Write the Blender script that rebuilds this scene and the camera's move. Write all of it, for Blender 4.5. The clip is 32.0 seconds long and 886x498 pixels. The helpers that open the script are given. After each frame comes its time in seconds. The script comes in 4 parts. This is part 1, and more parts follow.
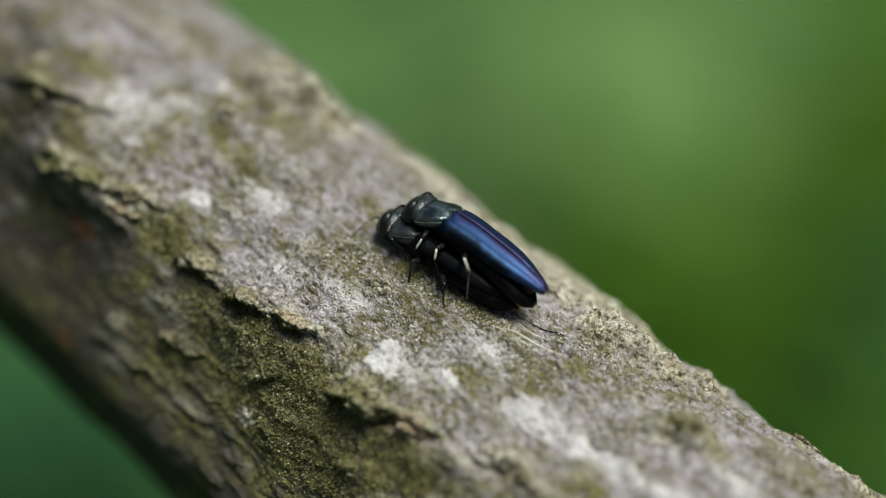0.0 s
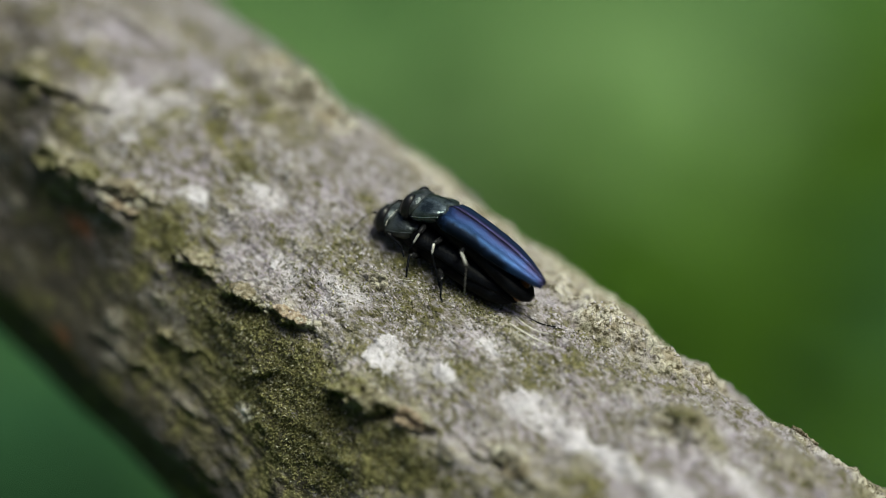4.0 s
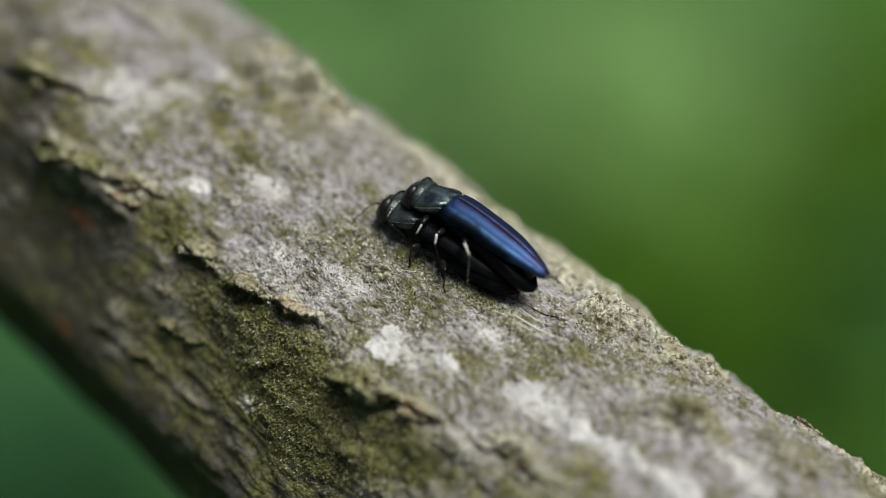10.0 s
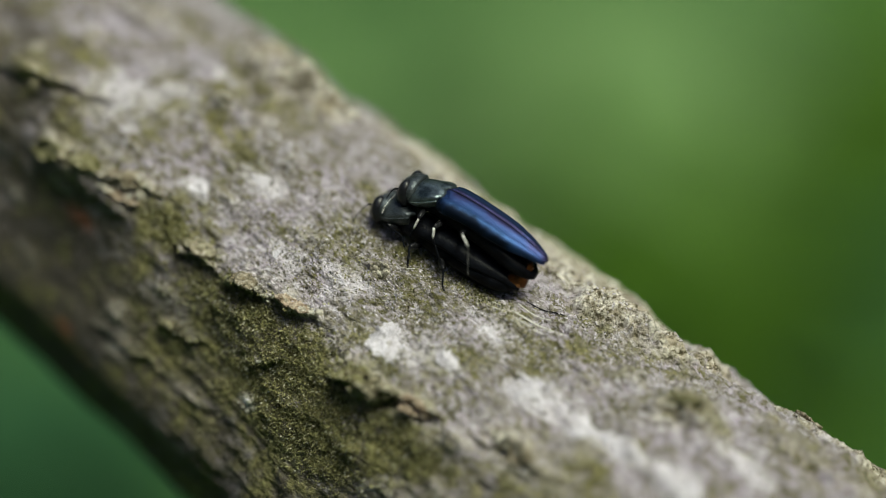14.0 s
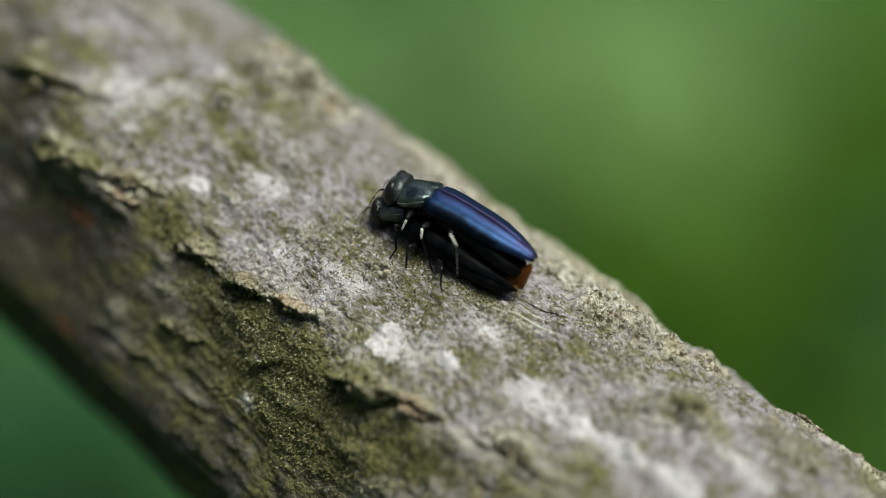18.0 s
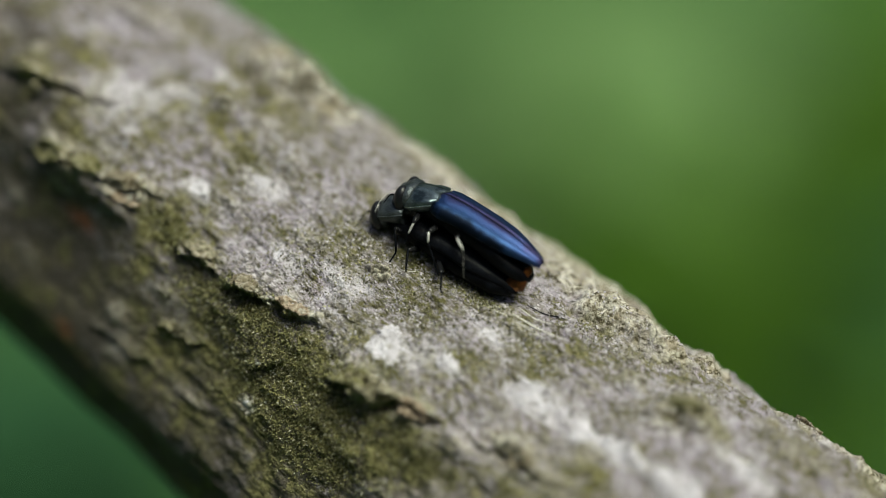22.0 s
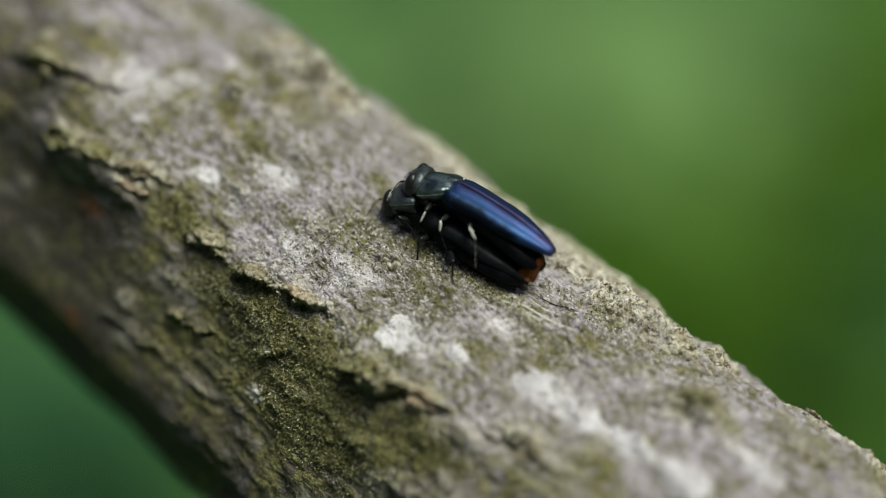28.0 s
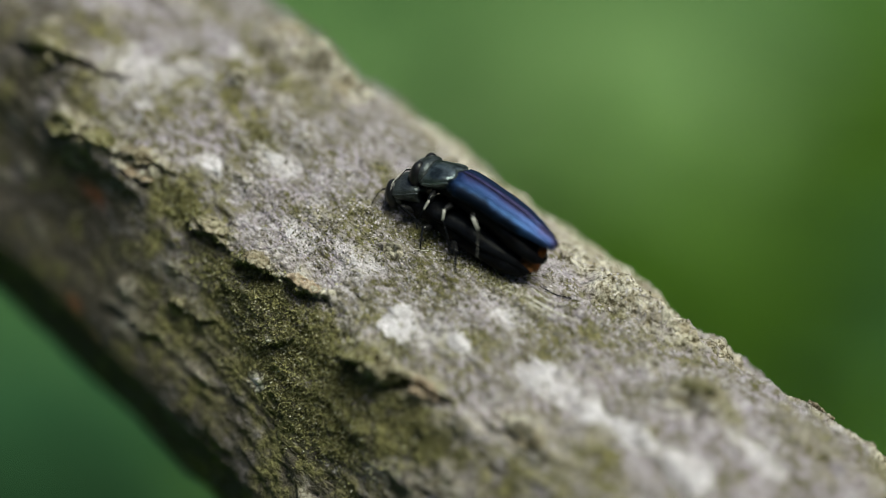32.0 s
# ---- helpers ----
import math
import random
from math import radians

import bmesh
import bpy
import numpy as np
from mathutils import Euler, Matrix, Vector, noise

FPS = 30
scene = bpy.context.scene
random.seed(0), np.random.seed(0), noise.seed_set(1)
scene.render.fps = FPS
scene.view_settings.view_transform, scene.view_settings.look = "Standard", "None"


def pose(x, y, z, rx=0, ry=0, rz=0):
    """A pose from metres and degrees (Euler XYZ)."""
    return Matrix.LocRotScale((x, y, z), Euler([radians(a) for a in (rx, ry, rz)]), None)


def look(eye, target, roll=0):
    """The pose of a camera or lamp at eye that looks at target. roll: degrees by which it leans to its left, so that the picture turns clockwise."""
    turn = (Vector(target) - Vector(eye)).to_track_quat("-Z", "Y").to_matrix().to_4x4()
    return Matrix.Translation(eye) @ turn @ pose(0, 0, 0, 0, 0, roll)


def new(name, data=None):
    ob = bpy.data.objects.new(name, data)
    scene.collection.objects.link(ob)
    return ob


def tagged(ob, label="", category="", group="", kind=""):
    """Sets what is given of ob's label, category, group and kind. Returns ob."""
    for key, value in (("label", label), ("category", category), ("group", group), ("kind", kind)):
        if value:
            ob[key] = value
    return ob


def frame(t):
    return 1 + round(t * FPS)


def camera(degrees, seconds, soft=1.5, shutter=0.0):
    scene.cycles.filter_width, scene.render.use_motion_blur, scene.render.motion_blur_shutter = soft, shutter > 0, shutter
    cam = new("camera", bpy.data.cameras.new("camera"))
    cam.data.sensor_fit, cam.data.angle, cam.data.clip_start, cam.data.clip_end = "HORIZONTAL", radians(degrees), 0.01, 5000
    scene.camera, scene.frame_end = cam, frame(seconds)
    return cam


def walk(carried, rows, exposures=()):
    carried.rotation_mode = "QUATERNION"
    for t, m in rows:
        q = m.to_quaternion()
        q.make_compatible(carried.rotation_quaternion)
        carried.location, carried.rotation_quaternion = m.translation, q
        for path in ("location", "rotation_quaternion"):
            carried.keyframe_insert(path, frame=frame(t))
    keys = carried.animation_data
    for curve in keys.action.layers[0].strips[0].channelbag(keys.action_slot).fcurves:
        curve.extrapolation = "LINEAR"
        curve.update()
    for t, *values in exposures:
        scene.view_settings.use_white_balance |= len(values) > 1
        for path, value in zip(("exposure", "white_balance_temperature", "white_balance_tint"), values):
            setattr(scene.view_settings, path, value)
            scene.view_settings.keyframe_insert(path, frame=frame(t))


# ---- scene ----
MM = 0.001

# The stage: x along the picture, y up it, z towards the viewer, in metres, 1.2 m over the ground.
STAGE = pose(0, 0, 1.2, 65, 0, 0)

cam = camera(18, 32.0, soft=0.75, shutter=0.5)
cam.data.dof.use_dof = True
cam.data.dof.focus_distance = 0.1045
cam.data.dof.aperture_fstop = 13.0
cam.data.dof.aperture_blades = 0

# seconds, sideways, up, distance (mm), lean (degrees)
PATH = [
    (0, 0.032, 0.290, 107.25, 0.38),
    (0.5, 0.103, 0.260, 107.31, 0.24),
    (1, 0.062, 0.228, 107.24, 0.36),
    (1.5, 0.042, 0.179, 107.32, 0.36),
    (2, 0.071, 0.097, 107.22, 0.32),
    (2.5, 0.090, 0.091, 107.39, 0.28),
    (3, 0.093, 0.082, 107.30, 0.13),
    (3.5, 0.135, 0.081, 107.29, 0.06),
    (5.5, 0.080, 0.114, 107.35, 0.08),
    (6, -0.009, 0.088, 107.25, 0.07),
    (6.5, -0.015, 0.042, 107.24, 0.03),
    (7, 0.032, 0.016, 107.27, -0.09),
    (7.5, 0.010, 0.033, 107.30, 0.07),
    (8, 0.005, -0.043, 107.20, 0.11),
    (8.5, -0.007, -0.015, 107.22, 0.02),
    (9, -0.000, 0.000, 107.33, 0.00),
    (9.5, 0.139, -0.151, 107.26, -0.41),
    (10, 0.023, -0.263, 107.10, -0.03),
    (10.5, 0.034, -0.539, 107.14, -0.27),
    (11, 0.261, -0.497, 107.31, -0.76),
    (11.5, 0.190, -0.347, 107.19, -0.87),
    (12, 0.134, -0.306, 107.26, -0.58),
    (12.5, 0.124, -0.255, 107.22, -0.51),
    (13, 0.014, -0.300, 107.17, -0.38),
    (13.5, 0.032, -0.368, 107.22, -0.40),
    (14, 0.071, -0.378, 107.16, -0.56),
    (14.5, 0.047, -0.324, 107.15, -0.46),
    (16.5, 0.018, -0.344, 107.16, -0.42),
    (17, -0.026, -0.289, 107.15, -0.34),
    (17.5, 0.009, -0.342, 107.11, -0.34),
    (18, 0.035, -0.363, 107.11, -0.22),
    (18.5, -0.003, -0.345, 107.11, -0.13),
    (19, 0.042, -0.334, 107.12, -0.33),
    (19.5, 0.074, -0.293, 107.13, -0.41),
    (20, 0.065, -0.279, 107.17, -0.32),
    (20.5, 0.015, -0.293, 107.21, -0.21),
    (21, -0.009, -0.271, 107.10, -0.11),
    (21.5, 0.032, -0.295, 107.12, -0.21),
    (22, 0.041, -0.265, 107.06, -0.25),
    (22.5, 0.039, -0.298, 107.10, -0.24),
    (23, -0.062, -0.306, 107.09, -0.06),
    (23.5, -0.115, -0.360, 107.09, 0.06),
    (24, -0.118, -0.425, 107.11, 0.06),
    (24.5, -0.115, -0.445, 106.98, 0.04),
    (25, -0.171, -0.523, 107.06, 0.11),
    (25.5, -0.199, -0.637, 106.88, 0.27),
    (27.5, -0.184, -0.664, 106.86, 0.03),
    (28, -0.331, -0.645, 106.91, 0.19),
    (28.5, -0.407, -0.704, 106.76, 0.33),
    (29, -0.370, -0.753, 106.86, 0.40),
    (29.5, -0.366, -0.822, 106.80, 0.46),
    (30, -0.340, -0.903, 106.80, 0.45),
    (30.5, -0.317, -0.953, 106.70, 0.45),
    (31, -0.423, -0.982, 106.67, 0.61),
    (31.5, -0.463, -1.007, 106.57, 0.62),
    (32, -0.439, -1.038, 106.67, 0.60),
]
walk(cam, [(t, STAGE @ pose(x * MM, y * MM, d * MM, 0, 0, r)) for t, x, y, d, r in PATH])

# ---- light: a bright overcast sky through open shade, softly stronger from above and the right ----
world = bpy.data.worlds.new("sky")
scene.world = world
world.use_nodes = True
wn = world.node_tree
sky = wn.nodes.new("ShaderNodeTexSky")
sky.sky_type = "NISHITA"
sky.sun_disc = False
sky.sun_elevation = radians(63)
sky.sun_rotation = radians(137)
sky.air_density, sky.dust_density, sky.ozone_density = 1.0, 3.0, 1.0
wn.links.new(sky.outputs[0], wn.nodes["Background"].inputs[0])
wn.nodes["Background"].inputs[1].default_value = 0.10

sun = new("sun", bpy.data.lights.new("sun", "SUN"))
sun.data.energy, sun.data.angle, sun.data.color = 3.4, radians(30), (0.93, 1.0, 0.755)
sun.matrix_world = look((0.31, -0.335, 2.09), (0, 0, 1.2))
scene.view_settings.exposure = 0.30


# ---- materials ----
def shader(name):
    m = bpy.data.materials.new(name)
    m.use_nodes = True
    return m, m.node_tree, m.node_tree.nodes["Principled BSDF"]


def put(tree, kind, **inputs):
    n = tree.nodes.new(kind)
    for k, v in inputs.items():
        n.inputs[k.replace("_", " ")].default_value = v
    return n


def coords(tree):
    return tree.nodes.new("ShaderNodeTexCoord").outputs["Object"]


def noise_of(tree, vec, scale, detail=6.0, rough=0.6):
    n = put(tree, "ShaderNodeTexNoise", Scale=scale, Detail=detail, Roughness=rough)
    tree.links.new(vec, n.inputs["Vector"])
    return n.outputs["Fac"]


def ramp(tree, fac, stops):
    r = tree.nodes.new("ShaderNodeValToRGB")
    e = r.color_ramp.elements
    while len(e) < len(stops):
        e.new(0.5)
    for s, (p, c) in zip(e, stops):
        s.position, s.color = p, (*c, 1) if len(c) == 3 else c
    tree.links.new(fac, r.inputs[0])
    return r.outputs["Color"]


def grey(v):
    return (v, v, v)


def blend(tree, fac, a, b):
    n = tree.nodes.new("ShaderNodeMix")
    n.data_type = "RGBA"
    for sock, v in ((n.inputs[0], fac), (n.inputs[6], a), (n.inputs[7], b)):
        if isinstance(v, bpy.types.NodeSocket):
            tree.links.new(v, sock)
        elif isinstance(v, tuple):
            sock.default_value = (*v, 1)
        else:
            sock.default_value = v
    return n.outputs[2]


def maths(tree, op, a, b=0.0, clamp=False):
    n = tree.nodes.new("ShaderNodeMath")
    n.operation, n.use_clamp = op, clamp
    for sock, v in zip(n.inputs, (a, b)):
        if isinstance(v, bpy.types.NodeSocket):
            tree.links.new(v, sock)
        else:
            sock.default_value = v
    return n.outputs[0]


def relief(tree, bsdf, height, strength, distance):
    b = put(tree, "ShaderNodeBump", Strength=strength, Distance=distance)
    tree.links.new(height, b.inputs["Height"])
    tree.links.new(b.outputs[0], bsdf.inputs["Normal"])


def attribute(tree, name):
    n = tree.nodes.new("ShaderNodeAttribute")
    n.attribute_name = name
    return n.outputs["Fac"]


def bark_material():
    m, t, b = shader("weathered_bark")
    v = coords(t)
    place = t.nodes.new("ShaderNodeAttribute")
    place.attribute_name = "place"
    drawn = t.nodes.new("ShaderNodeMapping")
    drawn.inputs["Scale"].default_value = (0.28, 1.0, 1.0)
    t.links.new(place.outputs["Vector"], drawn.inputs["Vector"])
    wide = noise_of(t, v, 330, 5, 0.6)
    patch = noise_of(t, v, 620, 4, 0.6)
    mid = noise_of(t, v, 1400, 5, 0.65)
    fine = noise_of(t, v, 4300, 4, 0.7)
    dust = noise_of(t, v, 10000, 3, 0.7)
    streak = noise_of(t, drawn.outputs[0], 2600, 5, 0.65)
    lean = t.nodes.new("ShaderNodeMapping")
    lean.inputs["Scale"].default_value = (0.5, 1.0, 1.0)
    t.links.new(place.outputs["Vector"], lean.inputs["Vector"])
    curl = noise_of(t, lean.outputs[0], 3000, 2, 0.5)
    fleck = noise_of(t, lean.outputs[0], 4600, 4, 0.65)
    plain = ramp(t, wide, [(0.40, (0.165, 0.142, 0.105)), (0.46, (0.262, 0.232, 0.252)), (0.54, (0.375, 0.325, 0.41))])
    tan = blend(t, ramp(t, mid, [(0.48, grey(0.0)), (0.62, grey(0.6))]), plain, (0.170, 0.150, 0.098))
    grooves = blend(t, ramp(t, streak, [(0.34, grey(0.4)), (0.44, grey(0.0))]), tan, (0.12, 0.105, 0.07))
    olive = maths(t, "MULTIPLY", ramp(t, patch, [(0.46, grey(0.05)), (0.54, grey(1.0))]), ramp(t, fleck, [(0.44, grey(1.0)), (0.53, grey(0.0))]))
    grooves = blend(t, olive, grooves, (0.115, 0.104, 0.040))
    pale = blend(t, attribute(t, "pale"), grooves, blend(t, mid, (0.46, 0.42, 0.475), (0.74, 0.69, 0.77)))
    some = ramp(t, patch, [(0.45, grey(1.0)), (0.53, grey(0.25))])
    worm = ramp(t, curl, [(0.462, grey(0.0)), (0.492, grey(0.75)), (0.508, grey(0.75)), (0.538, grey(0.0))])
    pale = blend(t, maths(t, "MULTIPLY", some, worm), pale, (0.50, 0.462, 0.53))
    speck = blend(t, maths(t, "MULTIPLY", some, ramp(t, fleck, [(0.53, grey(0.0)), (0.59, grey(0.95))])), pale, (0.55, 0.51, 0.585))
    pits = blend(t, ramp(t, fine, [(0.36, grey(0.95)), (0.44, grey(0.0))]), speck, (0.065, 0.057, 0.035))
    grit = blend(t, ramp(t, dust, [(0.37, grey(0.6)), (0.46, grey(0.0))]), pits, (0.11, 0.098, 0.07))
    # dark brown of the lower and left flank, with its shade in the colour
    flank_shade = blend(t, attribute(t, "brown"), grit, blend(t, fine, (0.030, 0.025, 0.020), (0.112, 0.093, 0.075)))
    scab = blend(t, ramp(t, fine, [(0.40, grey(0.0)), (0.56, grey(1.0))]), (0.13, 0.105, 0.055), blend(t, ramp(t, mid, [(0.40, grey(0.0)), (0.56, grey(1.0))]), (0.40, 0.345, 0.27), (0.74, 0.69, 0.63)))
    dry = blend(t, attribute(t, "dry"), flank_shade, blend(t, ramp(t, fine, [(0.36, grey(0.8)), (0.46, grey(0.0))]), scab, (0.06, 0.048, 0.03)))
    film = maths(t, "MULTIPLY", maths(t, "SUBTRACT", attribute(t, "moss"), maths(t, "MULTIPLY", attribute(t, "dry"), 0.7), True), ramp(t, mid, [(0.40, grey(0.1)), (0.52, grey(1.0))]))
    green = blend(t, ramp(t, fine, [(0.38, grey(0.0)), (0.60, grey(1.0))]), (0.06, 0.054, 0.023), (0.25, 0.228, 0.10))
    full = blend(t, film, dry, green)
    full = blend(t, maths(t, "MULTIPLY", attribute(t, "rust"), ramp(t, mid, [(0.35, grey(0.3)), (0.5, grey(1.0))])), full, (0.30, 0.10, 0.05))
    t.links.new(full, b.inputs["Base Color"])
    b.inputs["Roughness"].default_value = 0.8
    b.inputs["Specular IOR Level"].default_value = 0.3
    high = maths(t, "ADD", maths(t, "ADD", mid, maths(t, "MULTIPLY", streak, 0.7)), maths(t, "ADD", maths(t, "MULTIPLY", fine, 0.45), maths(t, "MULTIPLY", dust, 0.16)))
    high = maths(t, "ADD", high, maths(t, "MULTIPLY", worm, 0.10))
    relief(t, b, high, 1.0, 0.00036)
    return m


def flake_material(name, low, high, edge):
    m, t, b = shader(name)
    v = coords(t)
    mid, fine = noise_of(t, v, 1500, 6, 0.65), noise_of(t, v, 5200, 4, 0.75)
    c = blend(t, ramp(t, mid, [(0.40, grey(0.0)), (0.58, grey(1.0))]), low, high)
    c = blend(t, maths(t, "MULTIPLY", attribute(t, "tone"), ramp(t, mid, [(0.36, grey(0.5)), (0.52, grey(1.0))])), c, edge)
    c = blend(t, ramp(t, fine, [(0.50, grey(0.0)), (0.62, grey(0.9))]), c, edge)
    c = blend(t, ramp(t, fine, [(0.34, grey(0.95)), (0.45, grey(0.0))]), c, (0.05, 0.042, 0.025))
    b.inputs["Roughness"].default_value = 0.85
    b.inputs["Specular IOR Level"].default_value = 0.2
    c = blend(t, attribute(t, "gap"), c, (0.045, 0.036, 0.02))
    t.links.new(c, b.inputs["Base Color"])
    relief(t, b, maths(t, "ADD", mid, maths(t, "MULTIPLY", fine, 0.5)), 1.0, 0.0005)
    return m


def lichen_material():
    m, t, b = shader("pale_crust")
    v = coords(t)
    mid, fine = noise_of(t, v, 1300, 5, 0.6), noise_of(t, v, 6000, 4, 0.7)
    c = blend(t, ramp(t, mid, [(0.38, grey(0.0)), (0.60, grey(1.0))]), (0.58, 0.54, 0.61), (0.84, 0.79, 0.88))
    c = blend(t, ramp(t, fine, [(0.30, grey(0.6)), (0.43, grey(0.0))]), c, (0.25, 0.23, 0.19))
    t.links.new(c, b.inputs["Base Color"])
    b.inputs["Roughness"].default_value = 0.9
    relief(t, b, maths(t, "ADD", mid, fine), 1.0, 0.0003)
    return m


def moss_material():
    m, t, b = shader("moss")
    info = t.nodes.new("ShaderNodeNewGeometry").outputs["Random Per Island"]
    c = ramp(t, info, [(0.0, (0.042, 0.041, 0.016)), (0.45, (0.165, 0.156, 0.058)), (0.86, (0.30, 0.285, 0.125)), (1.0, (0.50, 0.48, 0.40))])
    t.links.new(c, b.inputs["Base Color"])
    b.inputs["Roughness"].default_value = 0.75
    return m


def fleck_material():
    m, t, b = shader("lichen_fleck")
    info = t.nodes.new("ShaderNodeNewGeometry").outputs["Random Per Island"]
    c = ramp(t, info, [(0.0, (0.22, 0.19, 0.13)), (0.35, (0.34, 0.31, 0.33)), (0.7, (0.44, 0.40, 0.47)), (1.0, (0.60, 0.56, 0.62))])
    t.links.new(c, b.inputs["Base Color"])
    b.inputs["Roughness"].default_value = 0.85
    return m


def wing_case_material():
    m, t, b = shader("blue_wing_case")
    v = coords(t)
    sep = t.nodes.new("ShaderNodeSeparateXYZ")
    t.links.new(v, sep.inputs[0])
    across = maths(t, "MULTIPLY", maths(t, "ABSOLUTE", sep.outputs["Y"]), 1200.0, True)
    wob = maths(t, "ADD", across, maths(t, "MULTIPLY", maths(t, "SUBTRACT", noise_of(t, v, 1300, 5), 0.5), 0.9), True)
    # the seam's purple is its own; brighter middle and black sides paint the sheen
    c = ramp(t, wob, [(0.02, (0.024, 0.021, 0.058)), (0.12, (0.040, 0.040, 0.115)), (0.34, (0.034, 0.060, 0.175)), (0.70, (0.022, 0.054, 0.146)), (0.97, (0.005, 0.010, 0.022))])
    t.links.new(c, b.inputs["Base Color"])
    b.inputs["Metallic"].default_value = 0.9
    b.inputs["Roughness"].default_value = 0.48
    pores = put(t, "ShaderNodeTexVoronoi", Scale=16000.0)
    t.links.new(v, pores.inputs["Vector"])
    relief(t, b, maths(t, "ADD", pores.outputs["Distance"], noise_of(t, v, 5000, 4, 0.6)), 0.22, 0.00003)
    return m


def chitin_material(name, low, high, metal, rough, pore=26000.0, bump=0.28, gloss=0.5):
    m, t, b = shader(name)
    v = coords(t)
    c = blend(t, ramp(t, noise_of(t, v, 2200, 4), [(0.36, grey(0.0)), (0.64, grey(1.0))]), low, high)
    t.links.new(c, b.inputs["Base Color"])
    b.inputs["Metallic"].default_value = metal
    b.inputs["Roughness"].default_value = rough
    pores = put(t, "ShaderNodeTexVoronoi", Scale=pore)
    t.links.new(v, pores.inputs["Vector"])
    relief(t, b, maths(t, "ADD", pores.outputs["Distance"], noise_of(t, v, 9000, 3)), bump, 0.000025)
    b.inputs["Specular IOR Level"].default_value = gloss
    return m


def leaf_material(name, low, high):
    m, t, b = shader(name)
    info = t.nodes.new("ShaderNodeObjectInfo").outputs["Random"]
    v = coords(t)
    c = blend(t, maths(t, "ADD", maths(t, "MULTIPLY", info, 0.7), maths(t, "MULTIPLY", noise_of(t, v, 60), 0.3)), low, high)
    t.links.new(c, b.inputs["Base Color"])
    b.inputs["Roughness"].default_value = 0.75
    b.inputs["Specular IOR Level"].default_value = 0.15
    b.inputs["Subsurface Weight"].default_value = 0.0
    return m


def meadow_material():
    m, t, b = shader("meadow")
    v = coords(t)
    c = blend(t, noise_of(t, v, 3.0, 6), (0.018, 0.060, 0.012), (0.04, 0.115, 0.022))
    t.links.new(c, b.inputs["Base Color"])
    b.inputs["Roughness"].default_value = 0.9
    relief(t, b, noise_of(t, v, 30, 5), 0.8, 0.03)
    return m


BARK = bark_material()
FLAKE = flake_material("bark_flake", (0.17, 0.135, 0.085), (0.36, 0.305, 0.225), (0.55, 0.495, 0.42))
SCAB = flake_material("bark_scab", (0.15, 0.122, 0.075), (0.38, 0.33, 0.25), (0.76, 0.71, 0.63))
SCAB_GREEN = flake_material("mossy_bark_scab", (0.075, 0.066, 0.025), (0.22, 0.195, 0.10), (0.50, 0.45, 0.34))
FLAKE_GREEN = flake_material("mossy_bark_flake", (0.10, 0.095, 0.03), (0.25, 0.23, 0.11), (0.46, 0.43, 0.31))
TAN = flake_material("tan_bark_flake", (0.28, 0.20, 0.14), (0.48, 0.37, 0.28), (0.62, 0.54, 0.45))
CRUST = lichen_material()
MOSS = moss_material()
FLECK = fleck_material()
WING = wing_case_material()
GLOSS = chitin_material("glossy_black_leg", (0.006, 0.006, 0.007), (0.014, 0.014, 0.016), 0.0, 0.2, 9000.0, 0.2, 0.22)
COLLAR = chitin_material("teal_black_shield", (0.024, 0.035, 0.042), (0.145, 0.180, 0.200), 0.8, 0.34, 11000.0, 0.5)
# whitish base colour stands for the glints on the male's glossy shins
SHIN_GLINT = chitin_material("glint_shin", (0.32, 0.31, 0.30), (0.80, 0.79, 0.78), 0.0, 0.3)
TAIL = chitin_material("dark_brown_tail", (0.030, 0.011, 0.003), (0.14, 0.046, 0.010), 0.0, 0.30, 20000.0, 0.2, 0.12)
BLACK = chitin_material("black_chitin", (0.003, 0.003, 0.004), (0.006, 0.007, 0.010), 0.0, 0.36, 12000.0, 0.4, 0.04)
DULL = chitin_material("grey_black_chitin", (0.034, 0.041, 0.048), (0.085, 0.098, 0.108), 0.6, 0.44, 11000.0, 0.5, 0.3)
EYE = chitin_material("compound_eye", (0.006, 0.006, 0.008), (0.014, 0.014, 0.018), 0.0, 0.34, 40000.0, 0.10, 0.30)
# lighter than the collar: the margin's highlight is put into the colour
RIM_GLINT = chitin_material("pale_rim_glint", (0.10, 0.13, 0.135), (0.30, 0.36, 0.37), 0.8, 0.26)
AMBER = chitin_material("amber_tip", (0.10, 0.035, 0.008), (0.34, 0.13, 0.03), 0.0, 0.30)
TOE = chitin_material("grey_foot", (0.04, 0.038, 0.036), (0.15, 0.145, 0.14), 0.0, 0.35)
HAIR = chitin_material("pale_bristle", (0.45, 0.43, 0.40), (0.62, 0.60, 0.57), 0.0, 0.5)
# pale, dark and bluish leaves carry the greenery's light and shade in their colour
LEAF_LIT = leaf_material("lit_leaf", (0.115, 0.21, 0.072), (0.18, 0.295, 0.112))
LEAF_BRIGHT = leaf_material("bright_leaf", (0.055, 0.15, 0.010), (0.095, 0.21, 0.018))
LEAF_SHADED = leaf_material("shaded_leaf", (0.030, 0.082, 0.006), (0.056, 0.124, 0.010))
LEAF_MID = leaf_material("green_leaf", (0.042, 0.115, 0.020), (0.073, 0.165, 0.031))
LEAF_SHADED_BLUE = leaf_material("shaded_bluish_leaf", (0.019, 0.070, 0.028), (0.034, 0.095, 0.039))
STALK = leaf_material("green_stalk", (0.05, 0.10, 0.02), (0.08, 0.14, 0.03))
MEADOW = meadow_material()
SKY_BLOCK = leaf_material("sky_block", (0.020, 0.045, 0.012), (0.045, 0.085, 0.022))


